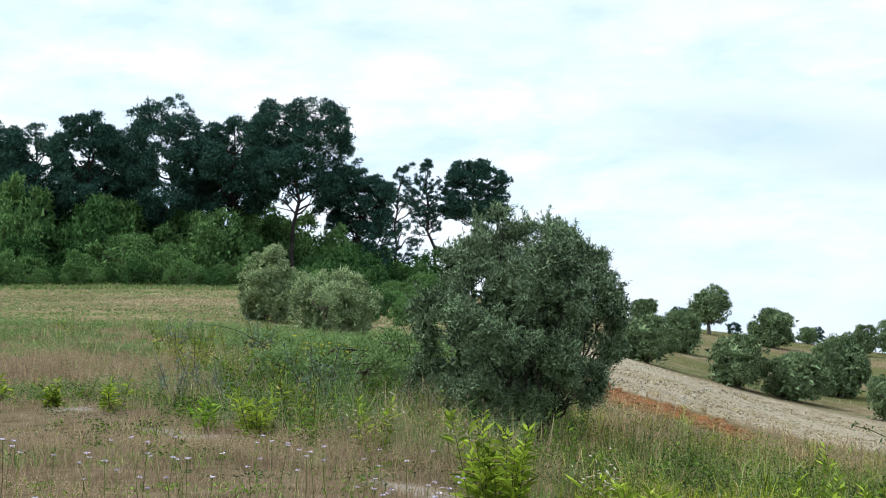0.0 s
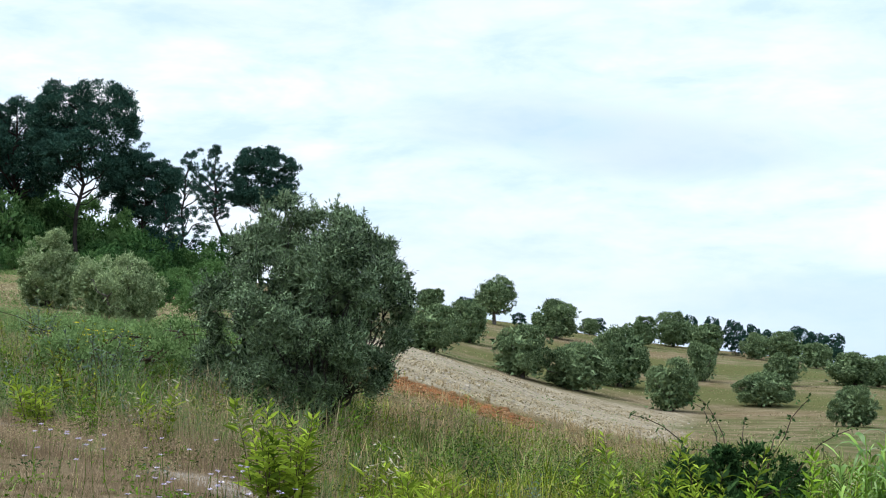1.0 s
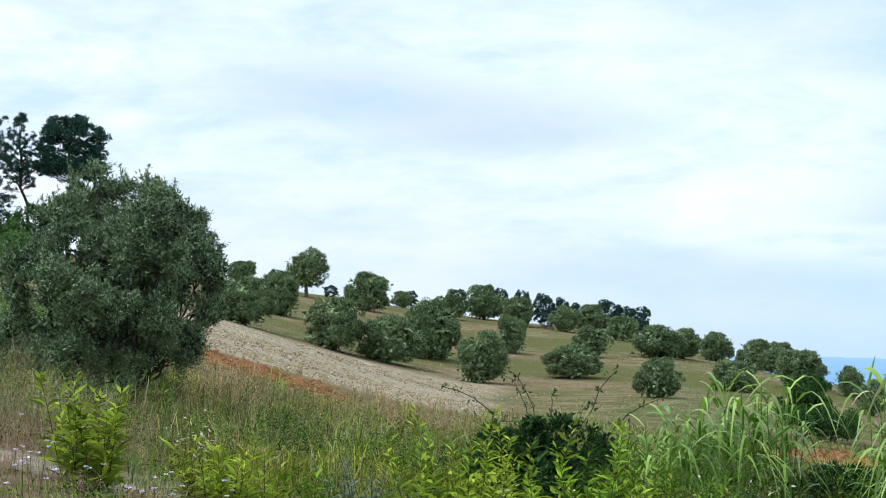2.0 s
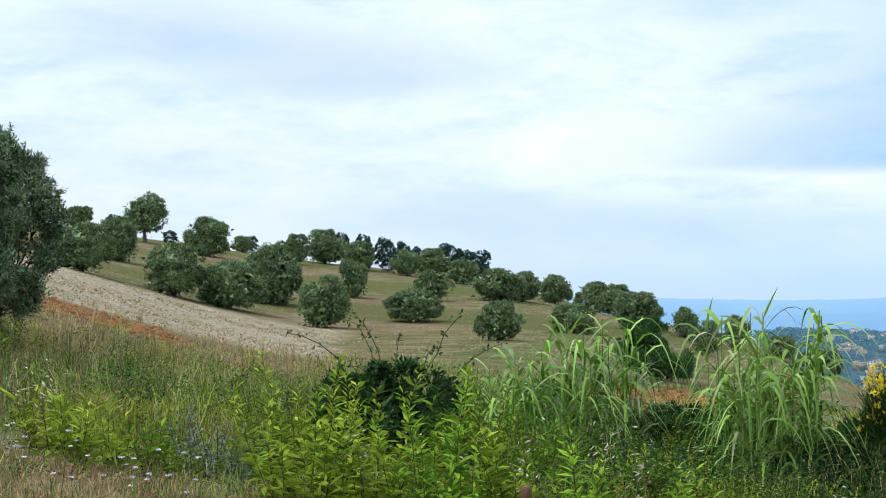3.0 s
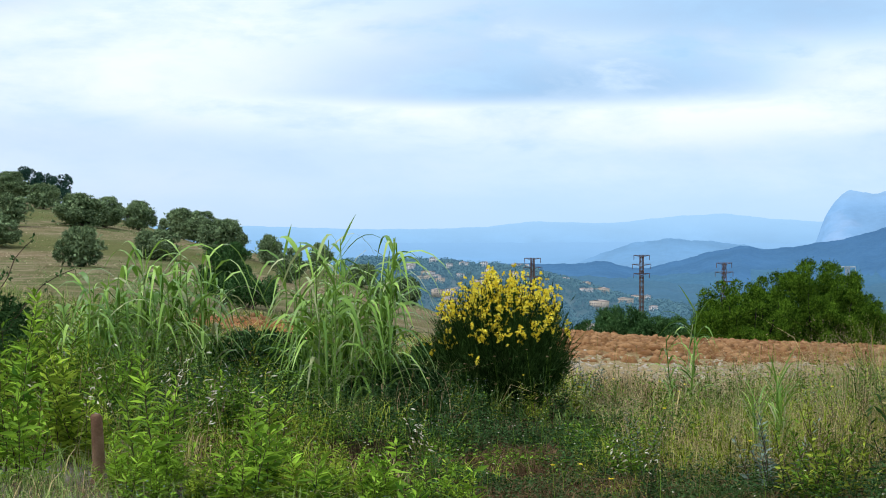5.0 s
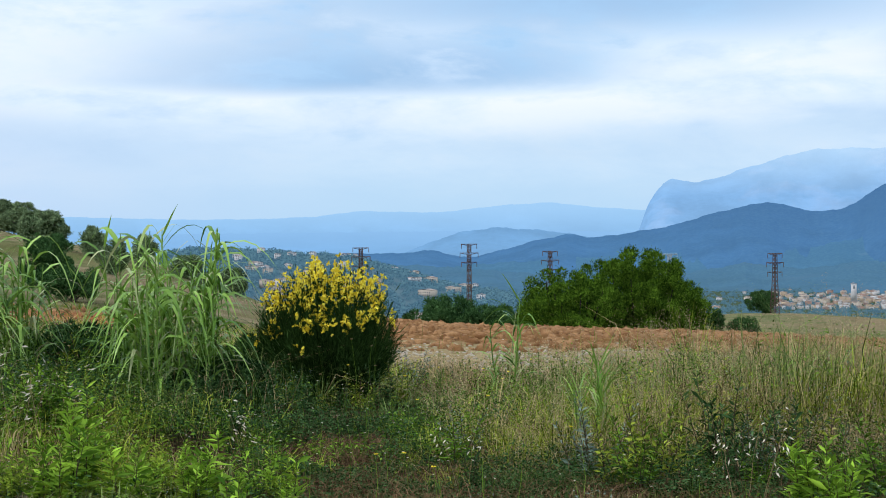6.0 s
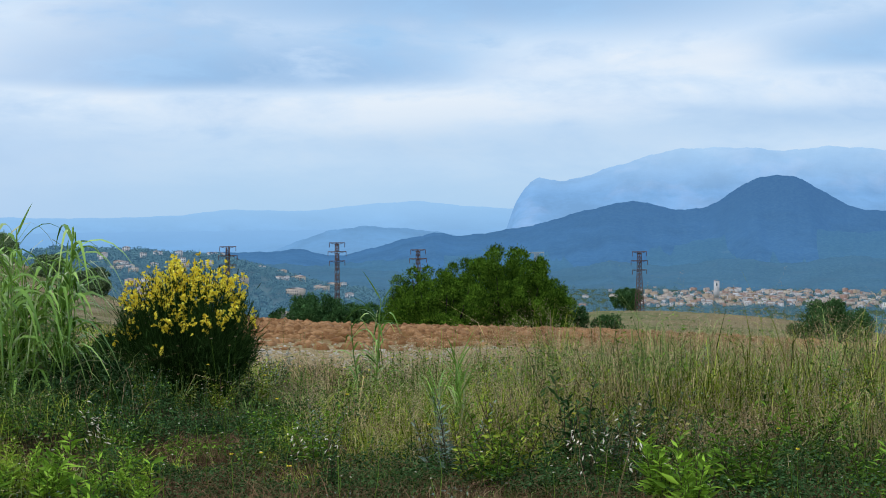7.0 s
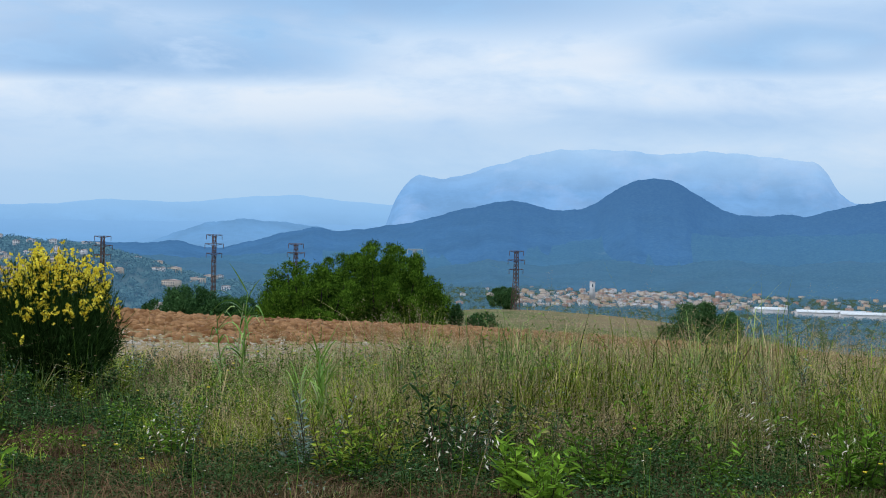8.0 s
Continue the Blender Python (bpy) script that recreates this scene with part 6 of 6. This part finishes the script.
def bramble(seed, m, label, width=1.5, height=0.9, canes=7, mat=None):
    """A dark tangle of bramble with long arching canes."""
    rng = np.random.default_rng(seed)
    ob = shrub("bramble_thicket", seed, height, width, 5500, 0.06, mat or M_bramble_leaf, label, "bramble", m, "brambles", clumps=60, stems=8, bark=M_bramble, size=0.08, slim=0.5)
    for k in range(canes):
        a = rng.uniform(0, 2 * math.pi)
        end = np.array([math.cos(a) * width * rng.uniform(0.3, 0.8), math.sin(a) * width * rng.uniform(0.3, 0.8), height * rng.uniform(0.9, 1.5)])
        line = wander(rng, (0, 0, 0), end, 8, 0.1, 0.3 * height)
        cane = part("cane", tri_mesh("bramble_cane", *tube(line, np.linspace(0.008, 0.003, 8), 4), M_bramble), ob)
        at = np.repeat(line[3:], 5, 0) + rng.normal(0, 0.02, (len(line[3:]) * 5, 3))
        part("cane_foliage", tri_mesh("cane_leaves", *leaves(rng, at, rng.normal(0, 1, at.shape) + [0, 0, 0.3], 0.05, 0.022), mat or M_bramble_leaf), cane)
    return ob


def fence_post(m):
    rng = np.random.default_rng(3)
    ob = thing("fence_post", "short weathered reddish-brown wooden fence post in the weeds", "fence post", m=m)
    z = np.array([-0.35, -0.1, 0.1, 0.36, 0.46, 0.475])
    line = np.stack([0.012 * np.sin(z * 9), 0.01 * np.cos(z * 7), z], 1)
    v, t = tube(line, (0.046, 0.046, 0.044, 0.042, 0.041, 0.03), 14)
    v = v + np.where(np.arange(len(v))[:, None] % 5 == 0, -0.05, 0) * (v - [0, 0, 0]) * [1, 1, 0] + rng.normal(0, 0.0015, v.shape)
    top = len(v) - 14
    t = np.concatenate([t, [(top, top + k, top + k + 1) for k in range(1, 13)]])
    part("shaft", tri_mesh("post_shaft", v, t, M_post), ob)


broom(at_spot(35.75, 19.6))
reed(71, 46, 2.0, 0.55, at_spot(30.2, 17.4), "tall bright green reed clump with arching leaves and thin plumes", 7)
reed(72, 36, 1.7, 0.55, at_spot(24.4, 18.5), "bright green reed clump with arching leaves", 2)
reed(73, 16, 1.3, 0.3, at_spot(21.7, 18.0), "short green reed clump beside taller reeds", 0)
reed(74, 5, 1.5, 0.16, at_spot(41.8, 19.0), "few thin reed stalks with arching leaves", 1, 0.8, 0.1, 0.6)
reed(75, 8, 0.95, 0.14, at_spot(45.0, 14.6), "short young reed shoots in grass", 2, 0.5, 0.7, 0.5)

# leafy saplings: bearing, distance, height, stems, sort
SAPLINGS = ((1.9, 12.4, 0.86, 17, 0), (-2.4, 15.6, 0.6, 8, 0), (-6.4, 17.2, 0.55, 9, 0), (-8.1, 17.6, 0.4, 6, 1), (-11.2, 20.5, 0.45, 6, 0), (-13.2, 21.5, 0.4, 7, 0), (-15.0, 23.2, 0.4, 6, 0),
            (6.5, 12.3, 0.62, 9, 0), (5.6, 12.9, 0.5, 6, 0), (8.0, 12.7, 0.55, 6, 0), (14.3, 12.3, 0.98, 9, 0), (16.6, 12.6, 0.95, 8, 0), (15.4, 12.9, 0.7, 8, 2), (18.6, 12.2, 1.0, 8, 1), (19.6, 11.4, 0.7, 6, 1),
            (21.5, 12.6, 0.75, 7, 0), (24.1, 11.5, 0.95, 5, 1), (27.7, 11.3, 0.8, 6, 1), (26.8, 10.9, 0.5, 6, 1), (29.2, 10.8, 0.42, 6, 1), (31.5, 11.2, 0.48, 4, 1), (34.6, 11.4, 0.35, 3, 1),
            (32.6, 10.5, 0.3, 5, 1), (52.4, 11.6, 0.5, 9, 1), (53.2, 11.2, 0.4, 7, 1), (63.2, 12.6, 0.7, 10, 2), (9.4, 12.9, 0.5, 5, 2), (-4.6, 16.4, 0.4, 8, 2), (20.4, 14.8, 0.8, 8, 2), (12.9, 13.6, 0.6, 7, 2))
SORTS = ((M_sprout, 0.10, "yellow-green leafy sapling with pointed leaves by the track"), (M_fresh, 0.10, "fresh bright green leafy shoots with narrow leaves"), (M_weed, 0.09, "dark green leafy weed stems in the grass"))
for n, (az, d, h, stems, sort) in enumerate(SAPLINGS):
    mat, leaf, label = SORTS[sort]
    sapling(200 + n, int(stems * 1.6), h * (1.25 if 13 < az < 25.5 and d > 11.6 else 1.0), at_spot(az, d, 40 * n), label, mat, leaf, fan=0.45 if sort != 1 else 0.3)

more = {sort: sapling(240 + sort, 12, 0.75, at_spot(az, d), SORTS[sort][2], SORTS[sort][0], SORTS[sort][1], fan=0.45) for sort, az, d in ((0, 15.2, 14.2), (1, 20.6, 12.8), (2, 22.6, 14.6))}
rng = np.random.default_rng(44)
for n in range(9):
    copy_at(more[(0, 2, 1, 2)[n % 4]], rng.uniform(13, 32), rng.uniform(13.6, 16.5), rng.uniform(0, 360), rng.uniform(0.35, 1.15))

for n in range(22):
    copy_at(more[(1, 1, 0)[n % 3]], 22 + 12.5 * n / 21 + rng.uniform(-0.4, 0.4), rng.uniform(10.9, 11.5), rng.uniform(0, 360), rng.uniform(0.32, 0.6))

# coarse weeds filling the verge
weeds = [sapling(260 + k, 12, 0.6, at_spot(az, d), label, mat, leaf, "coarse verge weeds", 0.6)
         for k, (az, d, mat, leaf, label) in enumerate(((20.0, 16.0, M_weed, 0.07, "coarse dark green weed clump on the verge"), (28.0, 14.5, M_bramble_leaf, 0.06, "low dark leafy weed clump on the verge"), (10.0, 15.0, M_silver, 0.045, "silvery grey-green bushy weed on the verge"), (47.0, 15.0, M_grass, 0.06, "tangled green weed clump on the verge")))]
rng = np.random.default_rng(17)
for n in range(190):
    az, d = rng.uniform(-17, 66), rng.uniform(12, 25)
    p = bearing(az, d)
    if zones(np.array([p.x]), np.array([p.y])).max() > 0.4 or (az < -1 and d < track_at(az) + 1.5) or abs(az - 35.7) < 2.4:
        continue
    kind = int(rng.choice([0, 1, 2, 3], p=[0.3, 0.25, 0.15, 0.3]))
    copy_at(weeds[kind], az, d, rng.uniform(0, 360), rng.uniform(0.5, 1.15) * (0.7 + 0.5 * float(growth(np.array([[p.x, p.y, 0]]))[0])))
for n in range(46):
    copy_at(weeds[(3, 0, 1, 3, 2)[n % 5]], rng.uniform(37.5, 66), rng.uniform(12, 17.5), rng.uniform(0, 360), rng.uniform(0.6, 1.35))
for n, (az, d, s) in enumerate(((33.6, 18.9, 0.8), (34.2, 18.5, 0.7), (34.9, 18.3, 0.6), (35.6, 18.2, 0.55), (36.3, 18.3, 0.6), (36.9, 18.5, 0.75), (37.6, 18.9, 0.9), (38.1, 19.4, 0.95), (33.0, 19.3, 0.9))):
    copy_at(weeds[3 if n % 2 else 1], az, d, 71 * n, s)
# rank growth on the bank below the pale bushes
for n in range(46):
    az = -9.5 + 11 * n / 45 + rng.uniform(-0.5, 0.5)
    copy_at(weeds[(3, 2, 3, 2, 0)[n % 5]], az, rng.uniform(max(19.0, track_at(az) + 3.0), 35), rng.uniform(0, 360), rng.uniform(0.8, 1.6))
for az, d, s in ((11.4, 13.4, 0.95), (10.6, 13.6, 0.8), (12.2, 13.3, 0.85), (11.0, 14.2, 1.0)):
    copy_at(weeds[2], az, d, az * 60, s)

bramble(301, at_spot(17.8, 15.6), "dark green bramble thicket with long arching canes", 1.5, 1.05, 8)
bramble(302, at_spot(33.4, 20.0), "dark bramble canes arching beside the broom", 0.9, 0.7, 5)
bramble(303, at_spot(32.2, 17.6), "low dark bramble tangle between reeds and broom", 1.2, 0.5, 3)
bramble(304, at_spot(-3.9, 22.5), "leafy green bramble bank on the grassy slope", 2.4, 0.8, 2, M_bank_weed)
bramble(305, at_spot(-0.9, 26.0), "leafy green bramble bank on the grassy slope", 2.6, 0.95, 1, M_bank_weed)
bramble(307, at_spot(-1.6, 31.0), "leafy green bramble bank on the grassy slope", 3.0, 0.65, 1, M_bank_weed)
bramble(308, at_spot(-5.0, 34.0), "leafy green bramble bank on the grassy slope", 2.8, 0.4, 1, M_bank_weed)
bramble(306, at_spot(27.5, 19.5), "low dark bramble tangle between reeds and broom", 1.6, 0.6, 3)
# the leafy tangle before the reeds
for n, (az, d, s, sort) in enumerate(((14.4, 14.8, 1.35, 0), (15.3, 15.2, 1.5, 2), (16.4, 14.9, 1.6, 0), (19.2, 14.6, 1.7, 2), (20.4, 15.3, 1.6, 0), (22.4, 15.0, 1.3, 2), (18.6, 13.6, 1.2, 0), (13.3, 14.6, 1.0, 2), (26.4, 15.0, 0.9, 2), (27.2, 14.4, 0.8, 2))):
    copy_at(more[sort], az, d, 77 * n, s * 0.72)
shrub("verge_bush", 311, 1.05, 1.1, 9000, 0.06, M_bramble_leaf, "dark leafy bush tangled in the verge weeds", "bush", at_spot(16.6, 15.4), base=-0.1, clumps=70, stems=8, bark=M_bramble, size=0.075, slim=0.5, lobes=9, fine=True)
fence_post(at_spot(22.0, 11.6))
for n, (az, d, h) in enumerate(((4.8, 12.4, 0.6), (5.3, 12.7, 0.55), (23.3, 11.8, 0.8), (26.6, 11.4, 0.7), (23.9, 12.2, 0.75), (49.9, 11.2, 0.6), (50.4, 11.4, 0.5), (-2.6, 15.2, 0.6), (0.2, 15.4, 0.5), (19.3, 12.8, 0.8), (17.4, 12.0, 0.6), (60.2, 12.5, 0.6), (40.6, 12.2, 0.4), (62.4, 11.7, 0.45), (33.2, 12.6, 0.5), (21.0, 11.9, 0.7), (25.4, 13.0, 0.8))):
    oats(320 + n, at_spot(az, d, 50 * n), h * 1.2, 3)

rng = np.random.default_rng(33)
flower_heads("yellow_daisies", "patch of yellow daisies on the grassy bank", 38, scatter(rng, 80, -5.0, -2.6, 22, 26), M_yellow, 0.024, 0.7)
flower_heads("scabious", "lilac and white scabious heads on thin stems", 34, np.concatenate([scatter(rng, 75, -15.5, 3, 9.6, 12.4), scatter(rng, 36, 3, 12, 9.4, 11.4)]), M_lilac, 0.020, 0.42)
flower_heads("daisies", "tiny white flower heads in the grass", 35, scatter(rng, 420, 24, 66, 10.2, 19), M_oat, 0.010, 0.4, 6)
flower_heads("hawkweed", "small yellow flower heads in the grass", 36, scatter(rng, 40, 36, 66, 10.4, 20), M_yellow, 0.018, 0.5)
flower_heads("seed_stalks", "dry brown seed stalks above the grass", 37, np.concatenate([scatter(rng, 40, 43.5, 47, 16, 19), scatter(rng, 140, 20, 66, 14, 24)]), M_dry_grass, 0.016, 0.85, 7)
grasses()
seed_haze()
hill_tussocks()
low_weeds()
clods()
